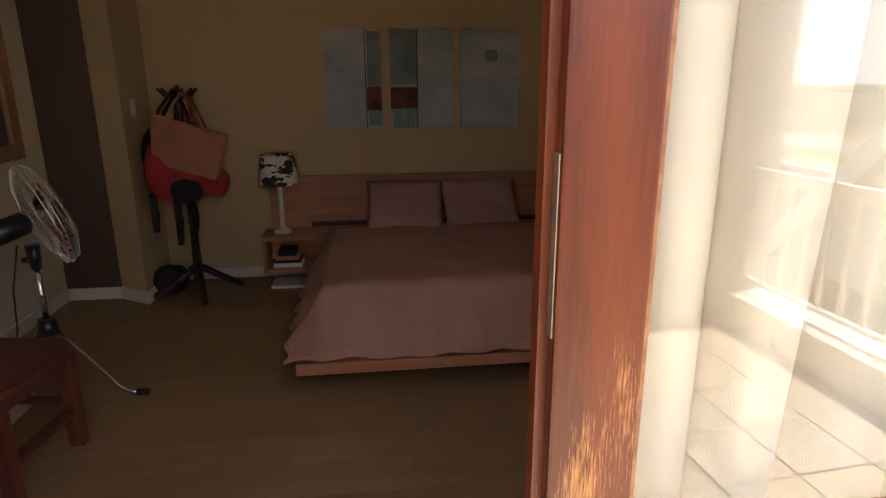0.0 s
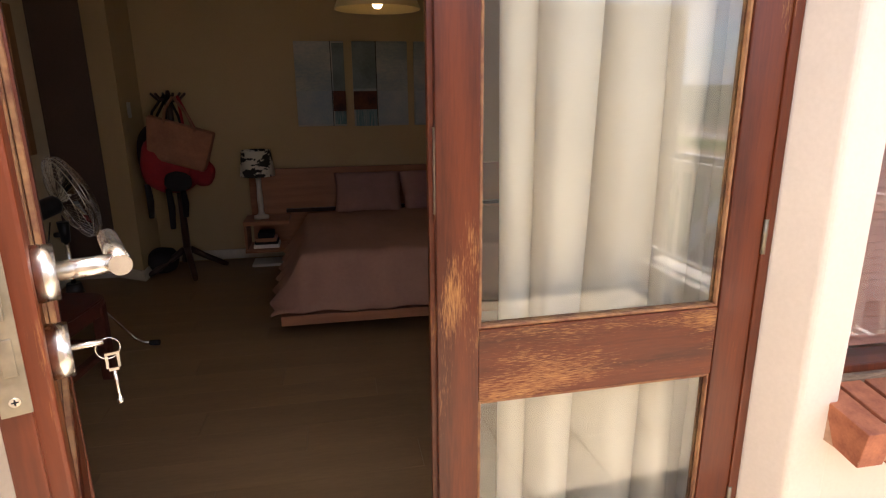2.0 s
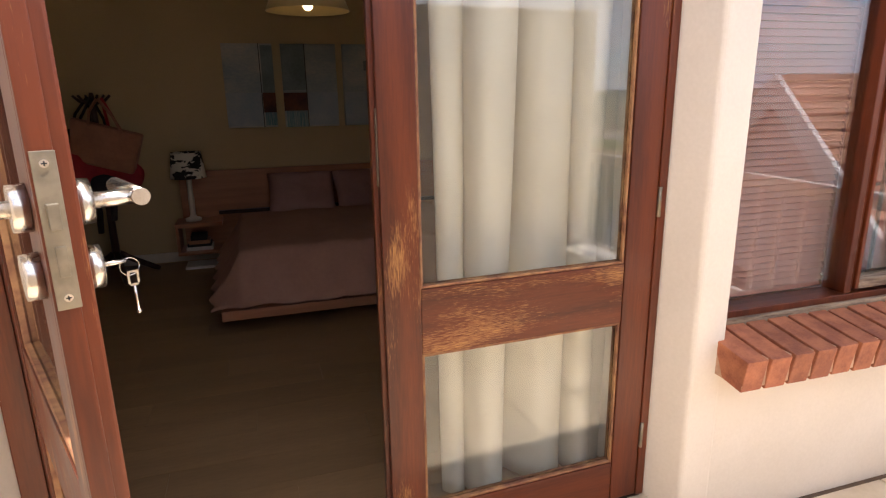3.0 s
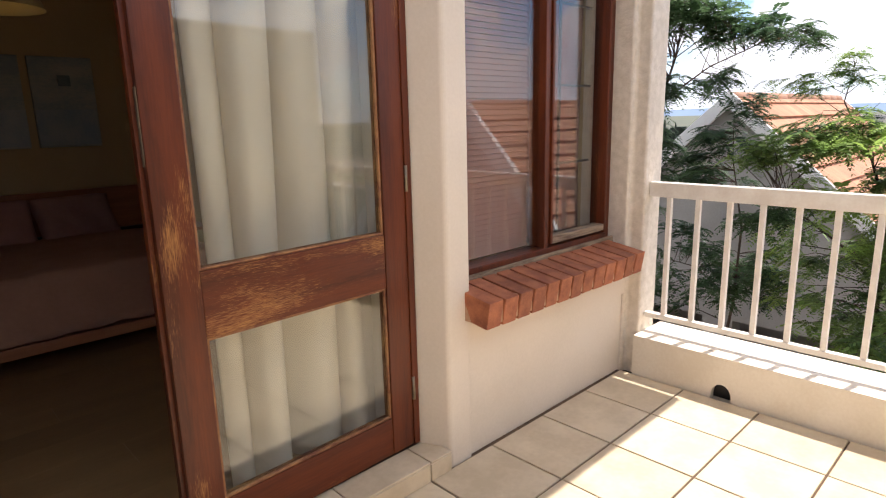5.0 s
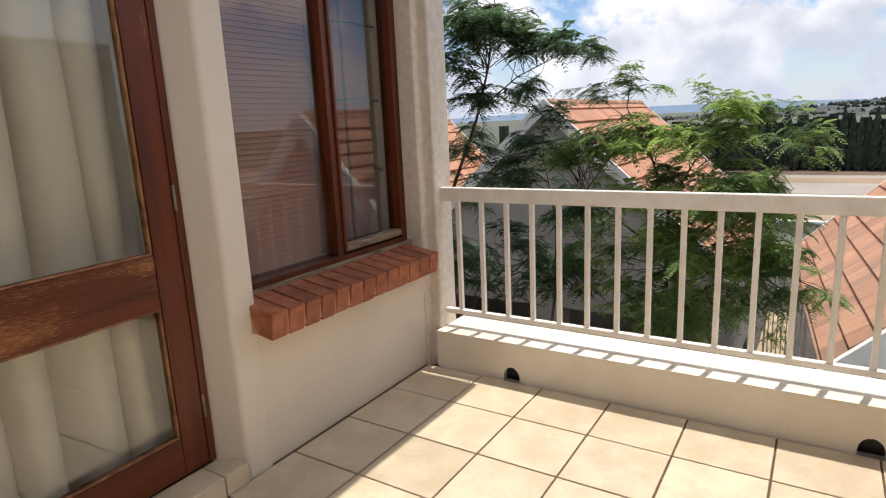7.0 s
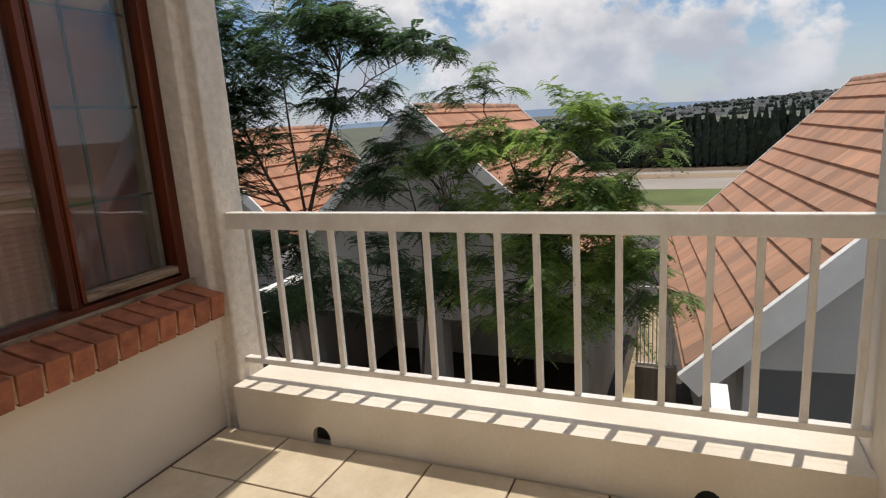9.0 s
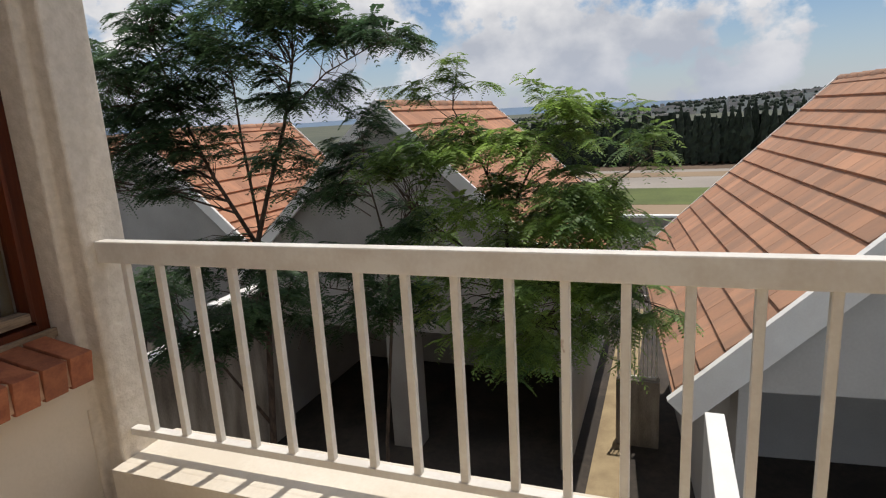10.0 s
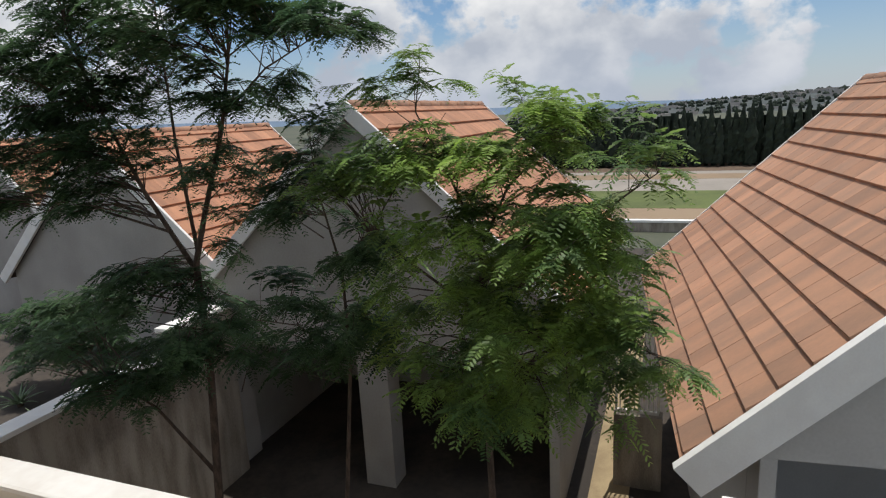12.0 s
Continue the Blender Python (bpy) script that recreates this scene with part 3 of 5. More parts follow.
# curtain behind the closed leaf
bm = bmesh.new()
nx, nz = 280, 36
rows = []
for j in range(nz + 1):
    z = 0.10 + (2.18 - 0.10) * j / nz
    row = []
    for i in range(nx + 1):
        u = i / nx
        low = 1 - j / nz
        x = 0.358 + 0.74 * u - 0.02 * (1 - low) * (1 - u) + 0.05 * low * math.sin(math.pi * min(1, u * 1.15)) * u
        ph = 6.2 * u + 0.34 * math.sin(u * 8.5 + 0.6) + 0.22 * low * math.sin(u * 6.0 + 0.4)
        # the folds hang like an omega: each crease is tucked in behind its neighbours
        x -= 0.030 * (0.65 + 0.35 * (1 - low)) * math.sin(2 * math.pi * ph)
        bulge = abs(math.sin(math.pi * ph)) ** 0.95
        deep = (0.11, 0.17, 0.13, 0.18, 0.10, 0.16)[int(ph) % 6] * (0.72 + 0.28 * (1 - low))
        yy = 0.72 - deep * bulge + 0.014 * math.sin(7.0 * ph + 1.6 * z) * low + 0.02 * noise.noise(Vector((u * 7, z * 1.1, 3)))
        row.append(bm.verts.new((x, yy, z)))
    rows.append(row)
for a, b in zip(rows, rows[1:]):
    for i in range(nx):
        f = bm.faces.new((a[i], a[i + 1], b[i + 1], b[i]))
        f.smooth = True
cur = tagged(part("curtain", bm, CURTAIN), "off-white gathered curtain hanging behind the door pane", "curtain")
sol = cur.modifiers.new("thickness", "SOLIDIFY")
sol.thickness = 0.003
bm = bmesh.new()
tube(bm, [(-0.9, 0.64, 2.19), (1.2, 0.64, 2.19)], 0.012, 12)
tagged(part("curtain_rail", bm, DARK_WOOD), "dark wooden curtain rail over the balcony door", "curtain rail")

# ---- window ----
WIN_Y = 0.447
win = thing("window_1", "brown timber window with a fixed pane and a casement", "window", (1.72, WIN_Y, 0.69), kind="structure")
bm = boxes((1.165, 1.215, WIN_Y, 0.53, 0.69, 2.12), (2.255, 2.30, WIN_Y, 0.53, 0.69, 2.12), (1.215, 2.255, WIN_Y, 0.53, 2.07, 2.12), (1.215, 2.255, WIN_Y - 0.012, 0.53, 0.69, 0.722), bevel=0.004)
part("window_frame", bm, WOOD_V, win)
part("window_sill", boxes((1.165, 2.30, WIN_Y - 0.03, WIN_Y - 0.0125, 0.668, 0.70), bevel=0.004), WEATHERED, win, "weathered grey-brown timber sill bead")
part("mullion", boxes((1.748, 1.776, WIN_Y - 0.006, 0.53, 0.722, 2.07), (1.781, 1.788, WIN_Y - 0.002, 0.53, 0.722, 2.07), bevel=0.004), WOOD_V, win)
cas = part("casement", boxes((1.79, 1.806, WIN_Y - 0.012, 0.50, 0.735, 2.065), (2.236, 2.253, WIN_Y - 0.012, 0.50, 0.735, 2.065), (1.806, 2.236, WIN_Y - 0.012, 0.50, 2.03, 2.065), bevel=0.004), WOOD_V, win)
part("casement_bottom_rail", boxes((1.806, 2.236, WIN_Y - 0.012, 0.50, 0.735, 0.768), bevel=0.004), WEATHERED, cas, "weathered rail with bare greyed wood")
for x0, x1, z0 in ((1.215, 1.748, 0.722), (1.806, 2.236, 0.768)):
    g = part("pane", boxes((x0 - 0.004, x1 + 0.004, 0.477, 0.481, z0 - 0.004, 2.066)), GLASS, win, "clear glass pane")
    g.visible_shadow = False
bl = thing("venetian_blind", "closed brown slatted blind behind the window", "blind", (1.48, 0.56, 0.72))
k = 0
z = 0.735
bm = bmesh.new()
box(bm, 1.225, 1.752, -0.0125, 0.0125, -0.001, 0.001)
me = mesh_of("slat", bm, BLIND)
while z < 2.1:
    s_ob = new("slat", me)
    s_ob.parent = bl
    s_ob.matrix_parent_inverse = Matrix.Translation(-bl.location)
    s_ob.matrix_basis = pose(0, 0.545, z, 58 + 2 * math.sin(k * 1.7), 0, 0)
    z += 0.0225
    k += 1
part("head_rail", boxes((1.225, 1.752, 0.53, 0.56, 2.09, 2.115), bevel=0.002), BLIND, bl)
bars = thing("burglar_bars", "dark iron burglar bars behind the casement", "bars", (2.02, 0.53, 0.72))
for x in (1.985,):
    part("upright_bar", boxes((x - 0.006, x + 0.006, 0.535, 0.547, 0.70, 2.11), bevel=0.002), IRON, bars)
for z in (1.08, 1.44, 1.80):
    part("cross_bar", boxes((1.79, 2.26, 0.548, 0.556, z - 0.006, z + 0.006), bevel=0.002), IRON, bars)

rb = thing("roller_blind", "lowered dark maroon roller blind behind the casement", "blind", (2.02, 0.6, 0.72))
bm = bmesh.new()
prev = None
for k in range(40):
    z = 0.73 + 1.35 * k / 39
    pair = [bm.verts.new((x, 0.60 + 0.004 * math.sin(z * 5 + x), z)) for x in (1.79, 1.93, 2.08, 2.25)]
    if prev:
        for i in range(3):
            bm.faces.new((prev[i], prev[i + 1], pair[i + 1], pair[i])).smooth = True
    prev = pair
fab = part("fabric", bm, MAROON, rb)
sol = fab.modifiers.new("thickness", "SOLIDIFY")
sol.thickness = 0.002
bm = bmesh.new()
tube(bm, [(1.785, 0.615, 2.085), (2.255, 0.615, 2.085)], 0.02, 14)
part("roll", bm, MAROON, rb)
part("bottom_bar", boxes((1.79, 2.25, 0.594, 0.608, 0.715, 0.735), bevel=0.003), DARK_WOOD, rb)

# brick window sill: thirteen bricks on edge, sloping outwards
sill = thing("brick_sill", "sloping sill of red face bricks under the window", "sill", (1.72, 0.33, 0.6), kind="structure")
pitch = (2.262 - 1.128) / 13
tilt = 9.0
part("mortar", boxes((1.134, 2.256, 0.236, 0.432, 0.563, 0.65)), MORTAR, sill)
bm = bmesh.new()
box(bm, -pitch / 2 + 0.006, pitch / 2 - 0.006, -0.11, 0.105, -0.052, 0.052, bevel=0.004, seg=2)
me = mesh_of("brick", bm, BRICK)
for i in range(13):
    b = new("brick", me)
    b.parent = sill
    b.matrix_parent_inverse = Matrix.Translation(-sill.location)
    b.matrix_basis = pose(1.128 + pitch * (i + 0.5), 0.336 + random.uniform(-0.002, 0.002), 0.618 + random.uniform(-0.0015, 0.0015), tilt, random.uniform(-0.8, 0.8), random.uniform(-0.6, 0.6))

# ---- railing ----
RAIL_X = 2.395
RUSTY = surface("white_paint_with_rust_stains", (0.82, 0.79, 0.73), (0.30, 0.13, 0.06), 14.0, 0.5, 0.2, (1, 1, 0.5), 90.0, spread=(0.30, 0.42), depth=0.002)
rail = thing("balcony_railing", "white painted steel balcony railing with square balusters", "railing", (RAIL_X, -0.9, 0.21))
bm = bmesh.new()
box(bm, RAIL_X - 0.022, RAIL_X + 0.022, -2.12, 0.272, 0.903, 0.975, bevel=0.005)
part("handrail", bm, WHITE, rail)
bm = bmesh.new()
box(bm, RAIL_X - 0.017, RAIL_X + 0.017, -2.12, 0.272, 0.283, 0.309, bevel=0.003)
part("bottom_rail", bm, WHITE, rail)
bm = bmesh.new()
box(bm, -0.0115, 0.0115, -0.0115, 0.0115, 0.303, 0.906, bevel=0.002, seg=1)
me = mesh_of("baluster", bm, WHITE)
rusty = me.copy()
rusty.materials[0] = RUSTY
for i in range(17):
    b = new("baluster", me if i != 10 else rusty)
    b.parent = rail
    b.matrix_parent_inverse = Matrix.Translation(-rail.location)
    b.matrix_basis = pose(RAIL_X, 0.176 - 0.1411 * i + random.uniform(-0.002, 0.002), 0, 0, 0, random.uniform(-2, 2))


# ---- houses across the yard ----
def gable_house(label, x0, x1, yc, zr, half, drop, wall_in, sides, garage=None, tiles_for=(), board=0.13, base=GROUND, paint=None):
    """A house with its ridge along x: near gable at x0, apex at (yc, zr), eaves half a width out and drop below the ridge."""
    paint = paint or HOUSE_WALL
    h = thing("house", label, "house", (x0 + 0.4, yc, base), "row of gabled houses")
    ze = zr - drop
    wx0, wx1 = x0 + 0.10, x1 - 0.10
    hw = half - wall_in
    zt = ze + drop * wall_in / half - 0.10
    if garage is None:
        part("wall", boxes((wx0, wx1, yc - hw, yc + hw, base, zt)), paint, h)
    else:
        gz, gaps = garage
        part("wall", boxes((wx0, wx1, yc - hw, yc + hw, gz, zt)), paint, h)
        part("back_wall", boxes((wx0 + 3.2, wx1, yc - hw, yc + hw, base, gz)), paint, h)
        ys = [yc - hw] + [q for g in gaps for q in g] + [yc + hw]
        for a, b in zip(ys[::2], ys[1::2]):
            part("pillar", boxes((wx0 + 0.002, wx0 + 0.35, a, b, base, gz), bevel=0.01), paint, h)
        for a in (yc - hw, yc + hw - 0.15):
            part("side_wall", boxes((wx0 + 0.35, wx0 + 3.2, a, a + 0.15, base, gz)), paint, h)
    bm = bmesh.new()
    tri = [(yc - hw, zt), (yc + hw, zt), (yc, zr - 0.12)]
    lo = [bm.verts.new((wx0, a, b)) for a, b in tri]
    hi = [bm.verts.new((wx1, a, b)) for a, b in tri]
    bm.faces.new(lo), bm.faces.new(hi[::-1])
    for i in range(3):
        bm.faces.new((lo[i], lo[(i + 1) % 3], hi[(i + 1) % 3], hi[i]))
    bmesh.ops.recalc_face_normals(bm, faces=bm.faces[:])
    part("gable", bm, paint, h)
    run = math.hypot(half, drop)
    ang = math.atan2(drop, half)
    for sgn in (-1, 1):
        m = Matrix.Translation((0, yc, zr)) @ (Matrix.Rotation(ang, 4, "X") if sgn < 0 else Matrix.Rotation(-ang, 4, "X"))
        bm = bmesh.new()
        box(bm, x0 + 0.03, x1 - 0.03, min(0, sgn * run), max(0, sgn * run), -0.09, -0.03, m=m)
        roof = part("roof", bm, ROOF_GAP, h)
        for xa, xb in ((x0 - (0.055 if tiles_for else 0.02), x0 + 0.03), (x1 - 0.03, x1)):
            bm = bmesh.new()
            box(bm, xa, xb, min(0, sgn * (run + 0.06)), max(0, sgn * (run + 0.06)), -board, 0.06 if sgn in tiles_for and xa > x0 else 0.045, bevel=0.006, m=m)
            bmesh.ops.recalc_face_normals(bm, faces=bm.faces[:])
            part("bargeboard", bm, BARGE, roof, "white painted bargeboard")
        if sgn not in sides:
            continue
        n = round(run / 0.318 - 0.5)
        gauge = run / (n + 0.5)
        tw = 0.33
        cols = int((x1 - x0 - 0.06) / tw)
        tw = (x1 - x0 - 0.06) / cols
        if sgn in tiles_for:
            gauge, lap, first = 0.2732, 0.035, 0.163
            n = int((run - first) / gauge) + 1
            shapes = []
            for ln in (first, gauge + lap, run - first - (n - 1) * gauge + lap):
                bm = bmesh.new()
                box(bm, 0.0015, tw - 0.0015, 0, ln, -0.021, 0.021, bevel=0.003, seg=1)
                shapes.append((ln, mesh_of("roof_tile", bm, ROOF_TILE)))
            for r in range(n + 1):
                ln, me = shapes[min(r, 1) + (r == n)]
                top = first + gauge * (r - 1) - lap if r else 0.0
                for c in range(cols):
                    t_ob = new("roof_tile", me)
                    t_ob.parent = roof
                    d = top if sgn > 0 else -(top + ln)
                    t_ob.matrix_basis = m @ pose(x0 + 0.03 + tw * c, d, 0.006, (-7.0 if sgn < 0 else 7.0) + random.uniform(-0.25, 0.25), 0, random.uniform(-0.15, 0.15))
        else:
            bm = bmesh.new()
            for r in range(n + 1):
                for c in range(cols):
                    d0 = sgn * max(0, gauge * (r - 0.5))
                    d1 = sgn * (gauge * (r + 0.5) + 0.03)
                    mm = m @ Matrix.Translation((0, (d0 + d1) / 2, 0.01)) @ Matrix.Rotation(radians(6.5 * sgn), 4, "X")
                    hgt = abs(d1 - d0) / 2
                    box(bm, x0 + 0.03 + tw * c + 0.001, x0 + 0.03 + tw * (c + 1) - 0.001, -hgt, hgt, -0.012, 0.012, m=mm)
            bmesh.ops.recalc_face_normals(bm, faces=bm.faces[:])
            tagged(part("tile_field", bm, ROOF_FAR, roof), kind="stuff")
    for xa in (x0 - (0.059 if tiles_for else 0.024), x1 - 0.03):
        bm = bmesh.new()
        prism(bm, [(-0.1, 0.0), (0.1, 0.0), (0.13, 0.06), (0.0, 0.19), (-0.13, 0.06)], 0.0, 0.034, m=Matrix.Translation((xa, yc, zr - 0.135)) @ Matrix(((0, 0, 1, 0), (1, 0, 0, 0), (0, 1, 0, 0), (0, 0, 0, 1))))
        part("barge_apex", bm, BARGE, h)
    nr = int((x1 - x0 - 0.08) / 0.42)
    step_x = (x1 - x0 - 0.08) / nr
    bm = bmesh.new()
    tube(bm, [(0, 0, 0), (step_x + 0.03, 0, 0)], [0.075, 0.088], 10)
    me = mesh_of("ridge_tile", bm, ROOF_TILE)
    for i in range(nr):
        r_ob = new("ridge_tile", me)
        r_ob.parent = h
        r_ob.matrix_parent_inverse = Matrix.Translation(-h.location)
        r_ob.matrix_basis = pose(x0 + 0.04 + step_x * i, yc, zr - 0.035)
    return h


near_house = gable_house("white gabled house with a terracotta tiled roof beside the yard", 6.47, 12.06, -4.541, 1.54, 2.92, 2.795, 0.53, (1,), garage=(-1.2, [(-6.5, -4.7), (-4.4, -2.27)]), tiles_for=(1,), board=0.24, paint=WHITE_WALL)
# it stands a little askew to the other houses
near_turn, pivot = Matrix.Rotation(radians(5.29), 3, "Z"), Vector((5.95, -4.07, 0))
near_house.location = near_turn @ (near_house.location - pivot) + pivot
near_house.rotation_euler = (0, 0, radians(5.29))
gable_house("grey-white gabled house with garages below and a tiled roof", 8.5, 14.2, 2.25, 1.54, 2.75, 2.5, 0.22, (-1, 1), garage=(-1.76, [(-0.15, 2.0), (2.45, 4.5)]))
gable_house("grey-white gabled house with a terracotta roof behind the tree", 8.9, 13.55, 7.1, 1.35, 2.6, 2.4, 0.2, (-1, 1))
gable_house("grey-white gabled house at the end of the row", 11.2, 17.0, 13.4, 1.3, 2.6, 2.4, 0.2, (-1, 1))
structure("yard_wall", boxes((2.9, 5.6, -1.92, -1.78, GROUND, -1.03), bevel=0.008), BARGE, "white topped yard wall beside the house", "wall")

# ---- ground and distance ----
bm = bmesh.new()
bmesh.ops.create_grid(bm, x_segments=60, y_segments=60, size=2400)
for v in bm.verts:
    v.co.z = GROUND - 0.03
structure("ground", bm, VELD, "dry green veld reaching to the horizon", "ground")
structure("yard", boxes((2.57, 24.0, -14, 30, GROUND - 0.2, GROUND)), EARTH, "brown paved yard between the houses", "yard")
structure("path", boxes((5.0, 16.0, -1.06, -0.55, GROUND, GROUND + 0.01)), SAND, "narrow sandy path beside the garages", "path")
# the brown of this wall's face stands in for its shadow side
structure("far_wall", boxes((27.2, 27.45, -40, 40, GROUND - 0.05, GROUND + 0.36)), STAINED_WALL, "low boundary wall at the field, its face browned for shade", "wall")
structure("far_coping", boxes((27.15, 27.5, -40, 40, GROUND + 0.36, GROUND + 0.45)), BARGE, "white coping of the boundary wall", "trim")
structure("verge", boxes((27.45, 33.0, -90, 70, GROUND - 0.1, GROUND)), FIELD, "dry tan verge", "verge")
structure("field_green", boxes((33.0, 39.5, -90, 70, GROUND - 0.1, GROUND + 0.01)), GRASS, "green grass strip", "grass")
structure("road", boxes((39.5, 45.5, -120, 90, GROUND - 0.1, GROUND)), ROAD, "pale dusty road", "road")
structure("field_dry", boxes((45.5, 48.5, -120, 90, GROUND - 0.1, GROUND + 0.01)), FIELD, "dry tan field", "field")
structure("road_far", boxes((48.5, 50.5, -120, 90, GROUND - 0.1, GROUND + 0.0)), ROAD, "pale far road", "road")
structure("field_edge", boxes((50.5, 54.0, -120, 90, GROUND - 0.1, GROUND + 0.01)), BARE_EARTH, "bare brown strip at the foot of the cypresses", "ground")


def cypress(x, y, h, r, seed):
    rnd = random.Random(seed)
    t = thing("cypress_tree", "dark narrow cypress in a windbreak row", "tree", (x, y, GROUND), "windbreak of cypresses")
    bm = bmesh.new()
    tube(bm, [(x, y, GROUND), (x, y, GROUND + 0.5)], 0.12, 6)
    part("trunk", bm, BARK, t)
    bm = bmesh.new()
    n, k = 14, 10
    prev = None
    for j in range(n + 1):
        f = j / n
        rad = r * (0.75 + 0.3 * math.sin(min(1, f * 1.9) * math.pi / 2)) * (1 - f ** 2.4) + 0.03
        ring = []
        for i in range(k):
            a = 2 * math.pi * i / k
            q = rad * (1 + rnd.uniform(-0.35, 0.35))
            ring.append(bm.verts.new((x + q * math.cos(a), y + q * math.sin(a), GROUND + 0.2 + f * (h - 0.2) + rnd.uniform(-0.12, 0.12))))
        if prev:
            for i in range(k):
                bm.faces.new((prev[i], prev[(i + 1) % k], ring[(i + 1) % k], ring[i]))
        prev = ring
    part("crown", bm, CYPRESS, t)


rnd = random.Random(5)
yy = -34.0
while yy < 24:
    cypress(54 + rnd.uniform(-0.5, 0.5), yy, rnd.uniform(3.5, 5.0) + (0.15 if yy < 0 else -0.35), rnd.uniform(0.3, 0.42), int(yy * 10) + 900)
    yy += rnd.uniform(0.45, 0.7)
bm = bmesh.new()
for i in range(120):
    y0 = -36 + i * 0.52
    box(bm, 54.6, 55.6, y0, y0 + 0.6, GROUND, GROUND + 3.9 + rnd.uniform(-0.4, 0.4))
tagged(part("hedge", bm, CYPRESS), "dense dark hedge behind the cypress row", "hedge", kind="stuff")


def hill(name, mat, label, cx, cy, lx, ly, h, n=60):
    bm = bmesh.new()
    g = bmesh.ops.create_grid(bm, x_segments=n, y_segments=n, size=1)
    for v in bm.verts:
        r = math.hypot(v.co.x, v.co.y)
        k = max(0, 1 - r) ** 1.0
        z = h * (3 * k * k - 2 * k ** 3) * (1 + 0.25 * noise.noise(Vector((v.co.x * 3 + cx, v.co.y * 3, 0))))
        v.co = Vector((cx + v.co.x * lx, cy + v.co.y * ly, GROUND - 0.5 + z))
    for f in bm.faces:
        f.smooth = True
    return structure(name, bm, mat, label, "hill")


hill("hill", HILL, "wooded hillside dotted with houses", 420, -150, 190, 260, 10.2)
hill("hill_far", BLUE_HILL, "long far hills at the horizon, blue with painted haze", 1900, 500, 500, 1500, 20)
hill("hill_left", BLUE_HILL, "long far hills at the horizon, blue with painted haze", 1500, 1500, 500, 900, 26)
bm = bmesh.new()
bt = bmesh.new()
for i in range(2000):
    u, v = rnd.uniform(-0.75, 0.05), rnd.uniform(-0.9, 0.95)
    r = math.hypot(u, v)
    if r > 0.95:
        continue
    k = max(0, 1 - r)
    z = 10.2 * (3 * k * k - 2 * k ** 3) * (1 + 0.25 * noise.noise(Vector((u * 3 + 420, v * 3, 0)))) + GROUND - 0.6
    x, y = 420 + u * 190, -150 + v * 260
    if i % 5 == 0:
        w = rnd.uniform(1.2, 3)
        box(bm, x, x + w, y - w, y + w, z - 1, z + rnd.uniform(1.0, 2.0))
    else:
        q = bmesh.ops.create_icosphere(bt, subdivisions=1, radius=1)
        s = rnd.uniform(0.7, 1.5)
        for vt in q["verts"]:
            vt.co = Vector((x, y, z + s * 0.5)) + vt.co * s * rnd.uniform(0.8, 1.2)
tagged(part("hillside_houses", bm, FAR_HOUSE), "scattered pale houses on the far hillside", "houses", kind="stuff")
tagged(part("hillside_trees", bt, CYPRESS), "scattered dark trees on the far hillside", "trees", kind="stuff")
lp = thing("street_lamp", "thin far street lamp with two arms", "lamp post", (66, 9.5, GROUND))
bm = bmesh.new()
tube(bm, [(66, 9.5, GROUND), (66, 9.5, GROUND + 5.6)], [0.09, 0.05], 8)
part("pole", bm, FAR_HOUSE, lp)
for s in (-1, 1):
    bm = bmesh.new()
    tube(bm, [(66, 9.5, GROUND + 5.5), (66, 9.5 + s * 0.35, GROUND + 5.75), (66, 9.5 + s * 0.7, GROUND + 5.75)], [0.04, 0.05, 0.09], 6)
    part("arm", bm, FAR_HOUSE, lp)

# yard: stained garden wall, gate, low plants
structure("garden_wall", boxes((4.2, 8.45, 4.35, 4.55, GROUND, -1.42), (7.4, 8.48, 4.33, 4.57, -1.42, -1.15), bevel=0.01), STAINED_WALL, "stained plastered garden wall", "wall")
# white coping colour stands in for sun on top of the garden wall
structure("garden_coping", boxes((4.2, 7.39, 4.32, 4.58, -1.418, -1.36), (7.37, 8.5, 4.30, 4.60, -1.148, -1.09), bevel=0.008), BARGE, "coping on the garden wall, coloured white for sunlight", "trim")
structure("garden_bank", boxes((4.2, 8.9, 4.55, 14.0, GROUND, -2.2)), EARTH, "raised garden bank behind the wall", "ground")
bin_ob = thing("green_bin", "small green plastic bin standing in the yard", "bin", (7.3, 3.22, GROUND))
bm = bmesh.new()
lathe(bm, (7.3, 3.22, GROUND), [(0.0, 0.0), (0.07, 0.0), (0.085, 0.4), (0.095, 0.4), (0.095, 0.44), (0.0, 0.45)], 16)
part("body", bm, plain("green_plastic", (0.02, 0.09, 0.06), 0.6), bin_ob)
gate = thing("yard_gate", "pale steel bar gate above a dark shadow block", "gate", (9.6, -1.13, -2.65))
for i in range(8):
    y = -1.335 + i * 0.06
    part("bar", boxes((9.592, 9.608, y - 0.008, y + 0.008, -2.6, -1.39)), WHITE, gate)
part("gate_frame", boxes((9.58, 9.62, -1.4, -0.86, -1.39, -1.355), (9.58, 9.62, -1.4, -0.86, -2.64, -2.6), (9.58, 9.62, -1.415, -1.38, -2.6, -1.39), (9.58, 9.62, -0.88, -0.85, -2.6, -1.39)), WHITE, gate)
# added block that fills in the dark shadow strip below the gate
structure("gate_shadow_block", boxes((9.5, 9.7, -1.45, -0.84, GROUND, -2.64), bevel=0.006), STAINED_WALL, "added dark block under the gate, standing in for shadow", "wall")


